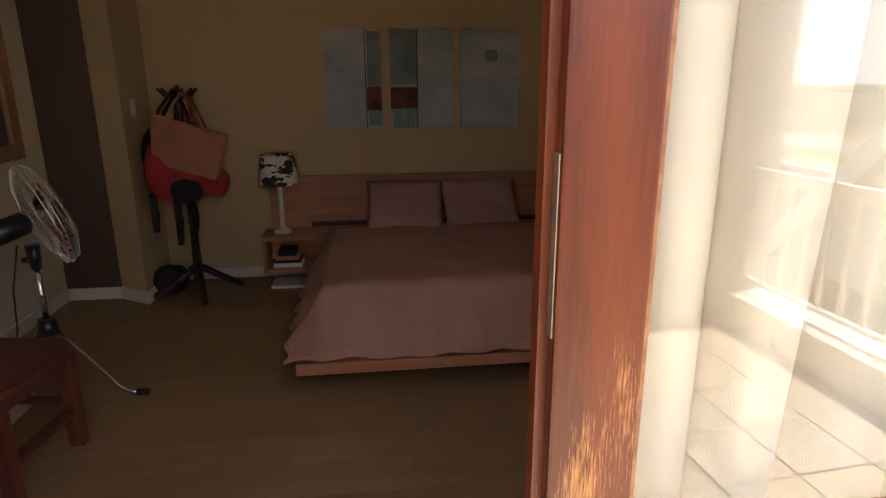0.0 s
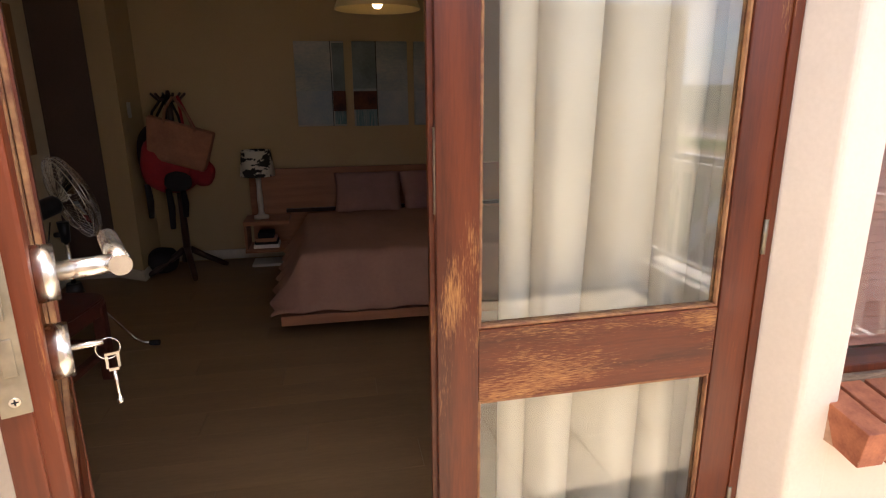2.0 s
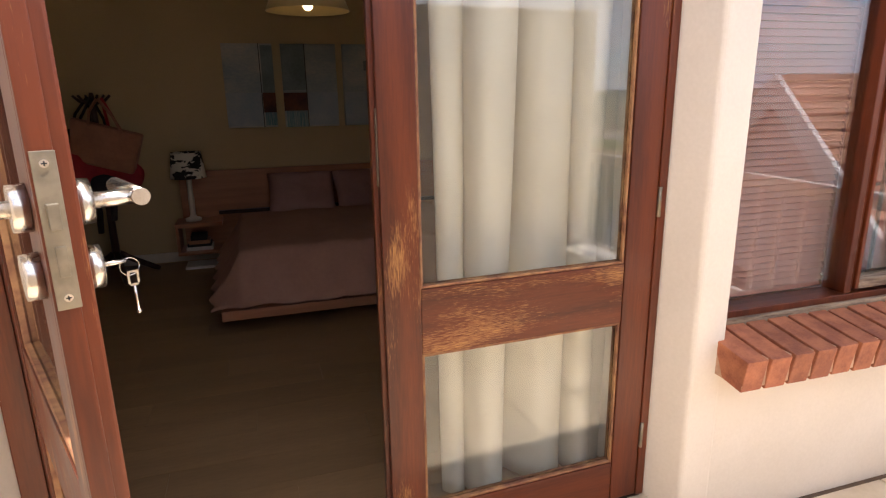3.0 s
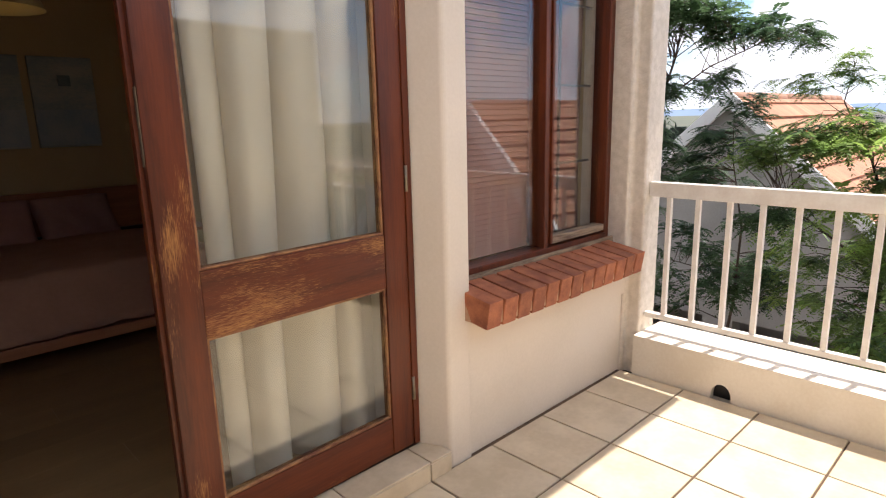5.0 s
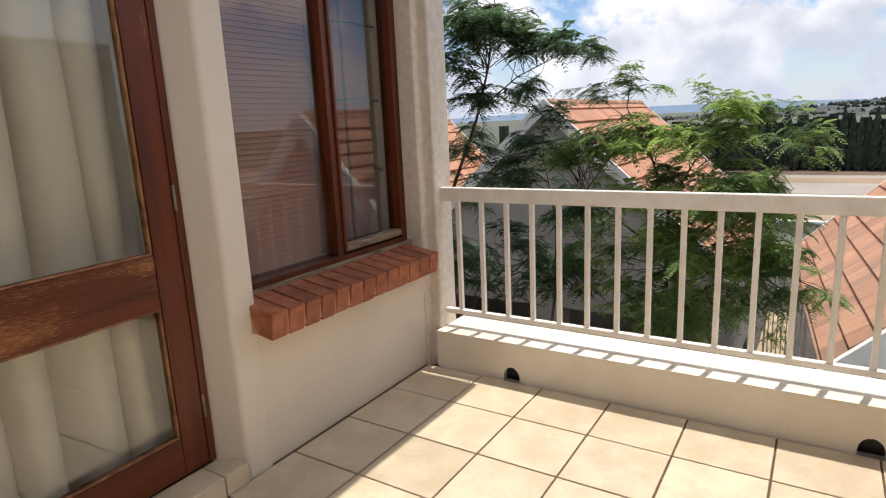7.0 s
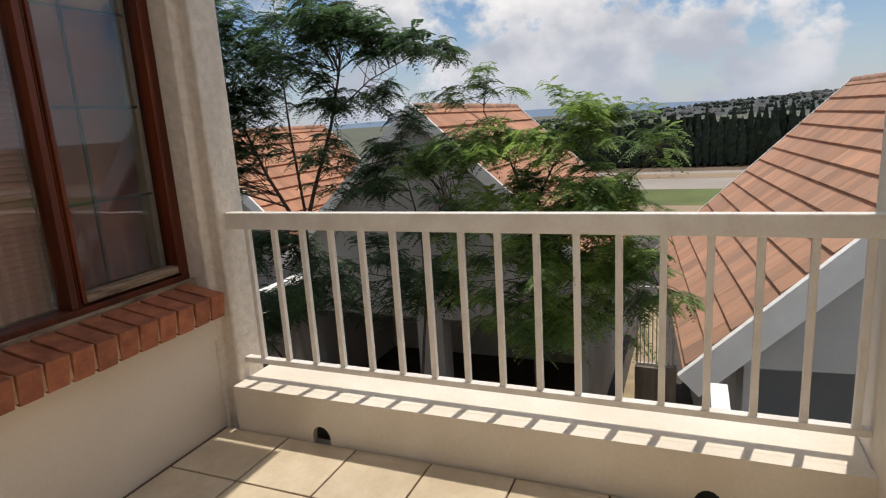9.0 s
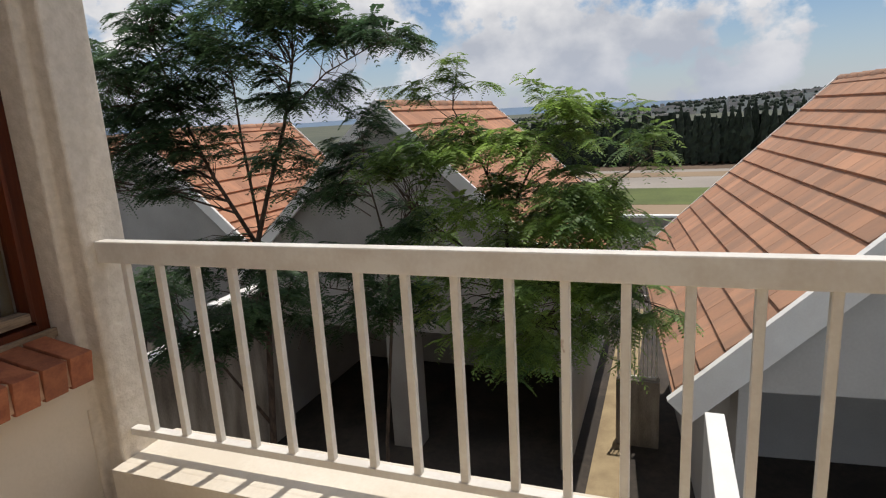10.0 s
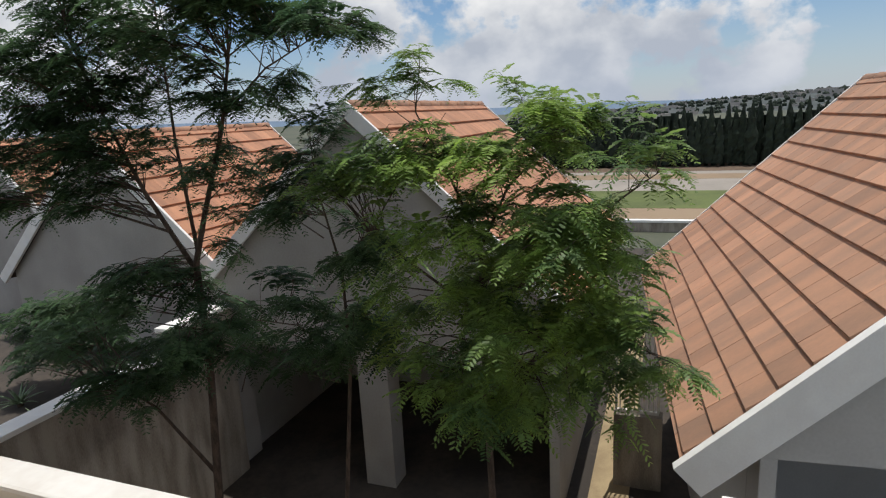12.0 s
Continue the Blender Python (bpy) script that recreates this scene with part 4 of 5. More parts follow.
# ---- trees ----
def tree(label, base, seed, stems, crown, n_twigs, leaf, frond=0.2, clear=1.6, name="tree"):
    """stems: polylines of (x, y, z, radius); crown: (centre, radii) ellipsoids that hold the leafy twigs."""
    rnd = random.Random(seed)
    t = thing(name, label, name, base)
    bm = bmesh.new()
    nodes = []
    for st in stems:
        tube(bm, [p[:3] for p in st], [p[3] * 0.75 for p in st], 8)
        for a, b in zip(st, st[1:]):
            for k in range(6):
                f = k / 6
                nodes.append((Vector(a[:3]).lerp(Vector(b[:3]), f), a[3] + (b[3] - a[3]) * f))
    part("trunk", bm, BARK, t)
    high = [q for q in nodes if q[0].z > base[2] + clear]
    verts, faces = [], []
    bw = bmesh.new()
    Z = Vector((0, 0, 1))

    def compound(p, way, ln):
        """One feathery leaf: an arching stalk with rounded leaflets in pairs along it, all joined to the stalk."""
        way = Vector((way.x, way.y, way.z * 0.45 + 0.10)).normalized()
        side = way.cross(Z).normalized()
        up = (side.cross(way) + Vector((rnd.uniform(-0.25, 0.25), rnd.uniform(-0.25, 0.25), 0))).normalized()
        side = way.cross(up).normalized()
        n = 8
        droop = rnd.uniform(0.35, 0.85)
        last = None
        for k in range(n + 1):
            f = 0.12 + 0.88 * k / n
            q = p + way * ln * f - Z * ln * droop * f * f
            i = len(verts)
            verts.append(q)
            if last is not None:
                verts.append(q + up * 0.0015)
                faces.append((last, i, i + 1))
            last = i
            l2 = ln * (0.27 * (1 - 0.95 * abs(f - 0.5)) + 0.05) * rnd.uniform(0.85, 1.15)
            for sg in (-1, 1):
                w2 = (side * sg * 0.9 + way * 0.5 - Z * (rnd.uniform(0.0, 0.3) + droop * 0.5 * f)).normalized()
                wd = (w2.cross(up) + Z * rnd.uniform(-0.35, 0.35)).normalized() * l2 * 0.17
                j = len(verts)
                verts.extend((q + w2 * l2 * 0.25 + wd * 0.8, q + w2 * l2 * 0.7 + wd, q + w2 * l2, q + w2 * l2 * 0.7 - wd, q + w2 * l2 * 0.25 - wd * 0.8))
                faces.append((i, j, j + 1, j + 2, j + 3, j + 4))

    weights = [q[2] if len(q) > 2 else q[1][0] * q[1][1] * q[1][2] for q in crown]
    sprays = []
    for _ in range(n_twigs // 2):
        cr = crown[rnd.choices(range(len(crown)), weights)[0]]
        c, rad = cr[0], cr[1]
        while True:
            u = Vector((rnd.uniform(-1, 1), rnd.uniform(-1, 1), rnd.uniform(-1, 1)))
            if 0.35 < u.length < 1:
                break
        sprays.append((Vector(c) + Vector((u.x * rad[0], u.y * max(0.04, rad[1] - 0.08), u.z * rad[2])), min(1.0, 0.55 + rad[1])))
    for i in range(n_twigs):
        # the twigs stand together in flat sprays, with gaps between them
        spot, small = sprays[i % len(sprays)]
        tip = spot + small * Vector((rnd.gauss(0, 0.09), rnd.gauss(0, 0.09), rnd.gauss(0, 0.06)))
        near = min(rnd.sample(high, min(len(high), 40)), key=lambda q: (q[0] - tip).length + max(0, q[0].z - tip.z) * 0.8)
        s0 = near[0]
        way = tip - s0
        if way.length > 0.55 and rnd.random() < 0.75:
            s0 = tip - way.normalized() * 0.55
        mid = s0.lerp(tip, 0.5) + Vector((rnd.uniform(-0.08, 0.08), rnd.uniform(-0.08, 0.08), 0.10 * (tip - s0).length))
        r0 = min(near[1] * 0.5, 0.004 + 0.006 * (tip - s0).length)
        tube(bw, [s0, mid, tip], [r0, r0 * 0.6, 0.0015], 4, caps=False)
        out = (tip - mid).normalized()
        a0 = rnd.uniform(0, 6.28)
        for k in range(10):
            q = mid.lerp(tip, 0.2 + 0.8 * k / 9)
            a = a0 + k * 2.4
            w = (out * 0.9 + Vector((math.cos(a), math.sin(a), rnd.uniform(-0.25, 0.35)))).normalized()
            compound(q, w, frond * small * rnd.uniform(0.55, 1.2))
    tagged(part("twig_mass", bw, BARK, t), kind="stuff")
    me = bpy.data.meshes.new("crown")
    me.from_pydata([tuple(v) for v in verts], [], faces)
    me.materials.append(leaf)
    ob = new("crown", me)
    ob.parent = t
    ob.matrix_parent_inverse = Matrix.Translation(-t.location)
    tagged(ob, "feathery crown of small paired leaflets")


tree("slender feathery-leaved tree in front of the garages", (6.3, -0.1, GROUND), 3,
     [[(6.3, -0.1, GROUND, 0.05), (6.3, -0.1, -1.84, 0.042), (6.3, -0.08, -0.91, 0.036), (6.3, -0.08, -0.23, 0.03), (6.3, -0.08, 0.32, 0.022), (6.2, 0.09, 0.86, 0.014), (6.2, 0.35, 1.37, 0.008), (6.2, 0.29, 1.75, 0.004)],
      [(6.3, -0.08, 0.32, 0.018), (6.2, -0.34, 0.81, 0.012), (6.1, -0.65, 1.1, 0.008), (6.0, -0.78, 1.25, 0.004)],
      [(6.3, -0.08, -0.23, 0.024), (6.1, -0.76, 0.38, 0.016), (6.0, -1.14, 0.75, 0.009), (5.9, -1.4, 0.95, 0.004)],
      [(6.3, -0.08, -0.91, 0.026), (6.1, -0.67, -0.35, 0.018), (6.0, -1.22, -0.25, 0.009), (5.9, -1.6, -0.37, 0.004)],
      [(6.3, -0.08, -0.23, 0.02), (6.25, 0.5, 0.2, 0.014), (6.2, 0.9, 0.5, 0.007)]],
     [((6.05, 0.28, 1.70), (0.12, 0.14, 0.16), 0.035), ((6.05, 0.02, 1.58), (0.15, 0.16, 0.08), 0.02), ((6.1, 0.70, 1.53), (0.2, 0.17, 0.08), 0.03), ((6.0, -0.33, 1.48), (0.15, 0.16, 0.06), 0.018),
      ((5.95, -0.80, 1.33), (0.35, 0.28, 0.1), 0.1), ((6.0, -0.72, 1.05), (0.45, 0.34, 0.18), 0.1), ((5.9, -1.16, 1.30), (0.15, 0.14, 0.05), 0.02), ((5.9, -1.30, 1.00), (0.3, 0.26, 0.1), 0.07),
      ((6.0, 1.02, 0.93), (0.4, 0.3, 0.08), 0.09), ((5.95, 0.45, 1.02), (0.45, 0.45, 0.11), 0.17), ((6.0, -0.2, 1.05), (0.5, 0.4, 0.15), 0.17), ((6.1, 0.25, 1.25), (0.4, 0.4, 0.1), 0.02),
      ((6.0, -0.75, 0.58), (0.6, 0.45, 0.32), 0.3), ((5.95, -1.08, 0.32), (0.4, 0.34, 0.18), 0.12), ((6.05, 0.0, 0.5), (0.6, 0.6, 0.28), 0.24),
      ((5.95, -0.95, -0.05), (0.5, 0.45, 0.22), 0.18), ((5.85, -1.38, -0.32), (0.3, 0.3, 0.11), 0.1), ((5.95, -0.95, -0.62), (0.35, 0.33, 0.26), 0.12),
      ((6.05, -0.2, -0.05), (0.6, 0.6, 0.36), 0.42), ((6.0, -0.2, -0.68), (0.5, 0.45, 0.24), 0.26), ((6.1, 0.65, 0.0), (0.45, 0.4, 0.35), 0.11), ((6.1, 0.55, -0.45), (0.45, 0.35, 0.25), 0.1)],
     510, LEAF, 0.205)
tree("slim feathery-leaved sapling in front of the garage pillar", (6.5, 1.5, GROUND), 21,
     [[(6.5, 1.5, GROUND, 0.035), (6.5, 1.46, -2.29, 0.03), (6.5, 1.28, -0.83, 0.022), (6.4, 1.22, 0.06, 0.016), (6.3, 1.33, 0.81, 0.008), (6.3, 1.35, 1.2, 0.004)],
      [(6.4, 1.22, 0.06, 0.013), (6.2, 0.78, 0.5, 0.01), (6.1, 0.41, 0.96, 0.006), (6.0, 0.04, 1.35, 0.003)],
      [(6.5, 1.28, -0.83, 0.014), (6.2, 1.6, -0.4, 0.009), (6.0, 1.9, -0.3, 0.004)]],
     [((6.2, 1.12, 1.32), (0.3, 0.28, 0.14), 0.06), ((6.2, 1.45, 1.05), (0.3, 0.28, 0.2), 0.06), ((6.3, 1.75, 0.6), (0.4, 0.3, 0.3), 0.09), ((6.3, 1.6, -0.1), (0.5, 0.5, 0.3), 0.1), ((6.3, 1.1, -0.45), (0.5, 0.5, 0.3), 0.16), ((6.2, 1.0, 0.35), (0.4, 0.4, 0.3), 0.06), ((6.1, 1.9, -0.6), (0.4, 0.4, 0.3), 0.06)],
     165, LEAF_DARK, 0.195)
tree("tall feathery-leaved tree beside the garden wall", (6.3, 3.0, GROUND), 8,
     [[(6.3, 3.0, GROUND, 0.065), (6.3, 2.86, -2.16, 0.055), (6.3, 2.74, -0.9, 0.046), (6.3, 2.73, 0.1, 0.04), (6.3, 2.55, 0.56, 0.032), (6.25, 2.19, 1.31, 0.024), (6.2, 1.98, 1.9, 0.016), (6.1, 1.81, 2.7, 0.006)],
      [(6.3, 2.74, 0.02, 0.034), (6.2, 3.12, 0.79, 0.026), (6.1, 3.36, 1.52, 0.018), (6.0, 3.48, 2.19, 0.012), (6.0, 3.56, 3.0, 0.005)],
      [(6.3, 2.69, 0.19, 0.026), (6.4, 2.86, 1.23, 0.018), (6.5, 2.96, 1.9, 0.012), (6.5, 2.97, 3.0, 0.005)],
      [(6.25, 2.12, 1.45, 0.016), (6.1, 1.56, 1.77, 0.01), (6.0, 1.02, 1.95, 0.006), (5.9, 0.6, 2.0, 0.003)],
      [(6.1, 3.36, 1.52, 0.014), (5.9, 3.81, 1.79, 0.009), (5.8, 4.41, 1.97, 0.005)],
      [(6.3, 2.86, -2.16, 0.03), (6.0, 3.2, -1.3, 0.018), (5.8, 3.6, -0.9, 0.008)]],
     [((6.1, 2.4, 2.35), (0.6, 0.6, 0.5), 0.24), ((6.1, 3.3, 2.2), (0.8, 0.7, 0.7), 0.36), ((5.9, 4.25, 1.75), (0.8, 0.6, 0.75), 0.44), ((6.0, 1.75, 2.3), (0.5, 0.5, 0.25), 0.15), ((5.95, 1.1, 2.07), (0.4, 0.38, 0.14), 0.08), ((5.9, 0.64, 1.97), (0.2, 0.18, 0.07), 0.02),
      ((6.1, 1.5, 1.62), (0.3, 0.3, 0.1), 0.045), ((6.1, 2.1, 1.6), (0.4, 0.4, 0.22), 0.09), ((6.1, 3.2, 1.35), (0.5, 0.6, 0.35), 0.2), ((6.0, 3.65, 0.85), (0.4, 0.35, 0.4), 0.1), ((5.9, 4.6, 0.9), (0.5, 0.4, 0.3), 0.1), ((6.2, 2.4, 1.0), (0.4, 0.5, 0.2), 0.05),
      ((6.2, 2.1, 0.5), (0.4, 0.3, 0.3), 0.05), ((6.0, 2.95, -0.05), (0.5, 0.55, 0.25), 0.13), ((6.0, 2.4, -0.45), (0.5, 0.5, 0.3), 0.13), ((6.0, 3.3, -0.9), (0.6, 0.6, 0.3), 0.14), ((5.8, 3.9, -0.5), (0.5, 0.5, 0.4), 0.1)],
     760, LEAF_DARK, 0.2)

tree("dark leafy shrub on the garden bank", (7.5, 6.1, -2.2), 31,
     [[(7.5, 6.1, -2.2, 0.03), (7.5, 6.0, -1.7, 0.024), (7.4, 5.7, -1.1, 0.012), (7.4, 5.5, -0.8, 0.005)],
      [(7.5, 6.1, -2.1, 0.024), (7.5, 6.5, -1.6, 0.018), (7.4, 6.9, -1.2, 0.006)]],
     [((7.4, 5.8, -1.1), (0.5, 0.7, 0.5), 0.4), ((7.4, 6.7, -1.2), (0.5, 0.7, 0.45), 0.4)],
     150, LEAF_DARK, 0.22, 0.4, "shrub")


def aloe(x, y, z, seed):
    """A rosette of long, tapering, arching leaves."""
    rnd = random.Random(seed)
    t = thing("aloe", "grey-green rosette of spiky leaves on the garden bank", "plant", (x, y, z))
    for k in range(22):
        a, lift, ln = 2.4 * k, 0.35 + 0.75 * (k / 22), rnd.uniform(0.32, 0.46)
        bm = bmesh.new()
        prev = None
        for i in range(6):
            f = i / 5
            r, h = ln * f * math.cos(lift), ln * (f * math.sin(lift) - 0.28 * f * f)
            w = 0.026 * (1 - f) ** 0.7 + 0.001
            c = Vector((x + r * math.cos(a), y + r * math.sin(a), z + 0.04 + h))
            sd = Vector((-math.sin(a), math.cos(a), 0)) * w
            row = [bm.verts.new(c - sd), bm.verts.new(c - Vector((0, 0, w * 0.5))), bm.verts.new(c + sd), bm.verts.new(c + Vector((0, 0, w * 0.1)))]
            if prev:
                for q in range(4):
                    bm.faces.new((prev[q], prev[(q + 1) % 4], row[(q + 1) % 4], row[q])).smooth = True
            prev = row
        bmesh.ops.recalc_face_normals(bm, faces=bm.faces[:])
        part("leaf", bm, ALOE, t)
    bm = bmesh.new()
    tube(bm, [(x, y, z), (x, y, z + 0.08)], [0.04, 0.03], 8)
    part("stem", bm, BARK, t)


aloe(6.9, 6.7, -2.2, 4)
aloe(6.5, 5.7, -2.2, 9)

# ---- bedroom things ----
bed = thing("bed", "double bed on a low pinkish wooden platform, neatly made", "bed", (0.44, 3.3, ROOM))
part("platform", boxes((-0.44, 1.32, 2.44, 4.16, 0.155, 0.215), bevel=0.006), BED_WOOD, bed)
part("plinth", boxes((-0.1, 0.98, 2.85, 4.1, ROOM, 0.156)), DARK_WOOD, bed)
part("mattress", boxes((-0.28, 1.16, 2.72, 4.1, 0.216, 0.40), bevel=0.05), PAPER, bed)
bm = bmesh.new()
NX, NY = 60, 56
grid = []
for j in range(NY + 1):
    row = []
    for i in range(NX + 1):
        u, v = i / NX * 2 - 1, j / NY
        x = 0.44 + u * 0.93
        y = 2.42 + v * 1.42
        ex = max(0, abs(u) - 0.80) / 0.20
        ey = max(0, 0.17 - v) / 0.17
        e = min(1, math.hypot(ex, ey))
        z = 0.50 - 0.265 * (e ** 1.25) + 0.02 * (1 - e) * math.cos(u * 1.4)
        x -= math.copysign(0.03, u) * math.sin(ex * math.pi) * 0.8
        y += 0.05 * math.sin(ey * math.pi)
        z += 0.012 * noise.noise(Vector((x * 4, y * 4, 1))) + 0.006 * noise.noise(Vector((x * 11, y * 9, 4)))
        wave = 0.018 * e * math.sin((y if ex > ey else x) * 26 + 2 * noise.noise(Vector((x, y, 0))))
        if ex > ey:
            x += wave
        else:
            y += wave
        row.append(bm.verts.new((x, y, max(z, 0.222))))
    grid.append(row)
for a, b in zip(grid, grid[1:]):
    for i in range(NX):
        f = bm.faces.new((a[i], a[i + 1], b[i + 1], b[i]))
        f.smooth = True
dv = tagged(part("duvet", bm, LINEN), "dusty mauve duvet spread over the bed, falling to the platform", "duvet")
q = dv.modifiers.new("thickness", "SOLIDIFY")
q.thickness, q.offset = 0.012, 1
for i, (x0, x1) in enumerate(((-0.1, 0.44), (0.44, 0.97))):
    bm = bmesh.new()
    pillow(bm, 0.275, 0.21, 0.085, i * 5 + 1, pose((x0 + x1) / 2, 3.96, 0.635, 50, 0, (-4, 5)[i % 2]))
    tagged(part("pillow", bm, PILLOW), "mauve linen pillow leaning on the headboard", "pillow", "pillows on the bed")
hb = thing("headboard", "wide pinkish wooden headboard with a ledge and side shelves", "headboard", (0.44, 4.22, ROOM))
part("panel", boxes((-0.78, 1.66, 4.2, 4.244, 0.14, 0.83), bevel=0.004), BED_WOOD, hb)
part("ledge", boxes((-0.5, 1.4, 4.165, 4.2, 0.47, 0.50), bevel=0.003), DARK_WOOD, hb)
for x0, x1 in ((-0.82, -0.47), (1.35, 1.7)):
    part("side_shelf", boxes((x0, x1, 3.93, 4.2, 0.425, 0.455), (x0, x1, 3.93, 4.2, 0.20, 0.225), (x0, x0 + 0.02, 3.95, 4.2, 0.225, 0.425), bevel=0.002), BED_WOOD, hb)
lamp = thing("table_lamp", "cream turned table lamp with a black and white patterned shade", "lamp", (-0.69, 4.07, 0.455))
bm = bmesh.new()
lathe(bm, (-0.69, 4.07, 0.455), [(0.0, 0.0), (0.06, 0.0), (0.06, 0.02), (0.03, 0.03), (0.021, 0.05), (0.024, 0.16), (0.019, 0.25), (0.022, 0.34), (0.012, 0.37), (0.0, 0.38)], 20)
part("base", bm, CREAM, lamp)
SHADE = surface("patterned_lampshade", (0.72, 0.66, 0.56), (0.02, 0.018, 0.018), 9.0, 0.85, 0.0, (1, 1, 1.6), 24.0, spread=(0.47, 0.5))
bm = bmesh.new()
lathe(bm, (-0.69, 4.07, 0.80), [(0.135, 0.0), (0.112, 0.2), (0.11, 0.2), (0.133, 0.0), (0.135, 0.0)], 32)
part("shade", bm, SHADE, lamp, "black and white patterned fabric shade")
bk = thing("book_pile", "small pile of books and papers on the side shelf", "books", (-0.66, 4.05, 0.225))
for k, (w, h, mt) in enumerate(((0.2, 0.03, PAPER), (0.18, 0.022, BAG_BLACK), (0.16, 0.03, BED_WOOD), (0.12, 0.04, BAG_BLACK))):
    z0 = 0.2255 + sum((0.03, 0.022, 0.03, 0.04)[:k])
    part("book", boxes((-0.66 - w / 2, -0.66 + w / 2, 3.97, 4.12, z0, z0 + h), bevel=0.003), mt, bk)
mag = tagged(part("magazine", boxes((-0.78, -0.48, 3.94, 4.14, ROOM + 0.001, ROOM + 0.022), bevel=0.003), PAPER), "white magazine lying on the floor under the shelf", "magazine")


def canvas(x0, x1, z0, z1, blocks, label):
    p = thing("wall_picture", label, "picture", ((x0 + x1) / 2, 4.25, z0), "three canvases above the bed")
    part("stretched_canvas", boxes((x0, x1, 4.228, 4.258, z0, z1), bevel=0.003), CANVAS, p)
    for a, b, c, d, mt in blocks:
        w, h = x1 - x0, z1 - z0
        part("painted_patch", boxes((x0 + a * w, x0 + b * w, 4.2255, 4.2285, z0 + c * h, z0 + d * h)), mt, p)


CANVAS = surface("pale_blue_grey_paint", (0.52, 0.49, 0.42), (0.29, 0.34, 0.36), 2.2, 0.8, 0.2, (1, 1, 2.2), 30.0)
P_GREY = surface("grey_green_paint", (0.22, 0.27, 0.26), (0.14, 0.17, 0.17), 4.0, 0.8, 0.3)
P_LINE = plain("black_paint", (0.02, 0.02, 0.02), 0.7)
P_RUST = surface("rust_brown_paint", (0.16, 0.055, 0.03), (0.06, 0.025, 0.02), 8.0, 0.8, 0.4)
P_TEAL = surface("teal_drip_paint", (0.08, 0.22, 0.24), (0.30, 0.34, 0.33), 12.0, 0.8, 0.3, (14, 1, 0.8))
P_BLUE = surface("slate_blue_paint", (0.30, 0.36, 0.42), (0.42, 0.44, 0.44), 5.0, 0.8, 0.3)
canvas(-0.355, 0.035, 1.165, 1.825, ((0.0, 0.72, 0.02, 0.42, P_BLUE), (0.72, 0.735, 0.0, 1.0, P_LINE), (0.76, 1.0, 0.02, 0.18, P_TEAL), (0.74, 1.0, 0.18, 0.42, P_RUST), (0.76, 1.0, 0.42, 0.98, P_GREY)), "pale abstract canvas with a rust brown block at its edge")
canvas(0.10, 0.545, 1.16, 1.825, ((0.0, 0.42, 0.45, 1.0, P_GREY), (0.0, 0.42, 0.2, 0.42, P_RUST), (0.03, 0.42, 0.0, 0.2, P_TEAL), (0.42, 0.435, 0.0, 1.0, P_LINE), (0.45, 1.0, 0.02, 0.42, P_BLUE)), "abstract canvas with grey and rust brown blocks")
canvas(0.60, 1.02, 1.16, 1.825, ((0.02, 0.98, 0.02, 0.42, P_BLUE), (0.42, 0.62, 0.68, 0.80, P_GREY)), "pale blue-grey abstract canvas")

# coat stand with its bags
cs = thing("coat_stand", "dark wooden coat stand on four splayed feet", "coat stand", (-1.25, 3.92, ROOM))
bm = bmesh.new()
tube(bm, [(-1.25, 3.92, ROOM + 0.09), (-1.25, 3.92, 0.5), (-1.25, 3.92, 1.42), (-1.25, 3.92, 1.46)], [0.03, 0.026, 0.022, 0.012], 12)
part("pole", bm, DARK_WOOD, cs)
for a in (20, 110, 200, 290):
    c, s = math.cos(radians(a)), math.sin(radians(a))
    bm = bmesh.new()
    tube(bm, [(-1.25 + c * d, 3.92 + s * d, z) for d, z in ((0.02, 0.27), (0.12, 0.2), (0.26, 0.115), (0.29, 0.1))], [0.026, 0.024, 0.022, 0.018], 8)
    part("foot", bm, DARK_WOOD, cs)
for a in (0, 60, 120, 180, 240, 300):
    c, s = math.cos(radians(a)), math.sin(radians(a))
    bm = bmesh.new()
    tube(bm, [(-1.25 + c * d, 3.92 + s * d, z) for d, z in ((0.01, 1.38), (0.08, 1.40), (0.12, 1.44))], [0.012, 0.011, 0.009], 8)
    part("hook", bm, DARK_WOOD, cs)


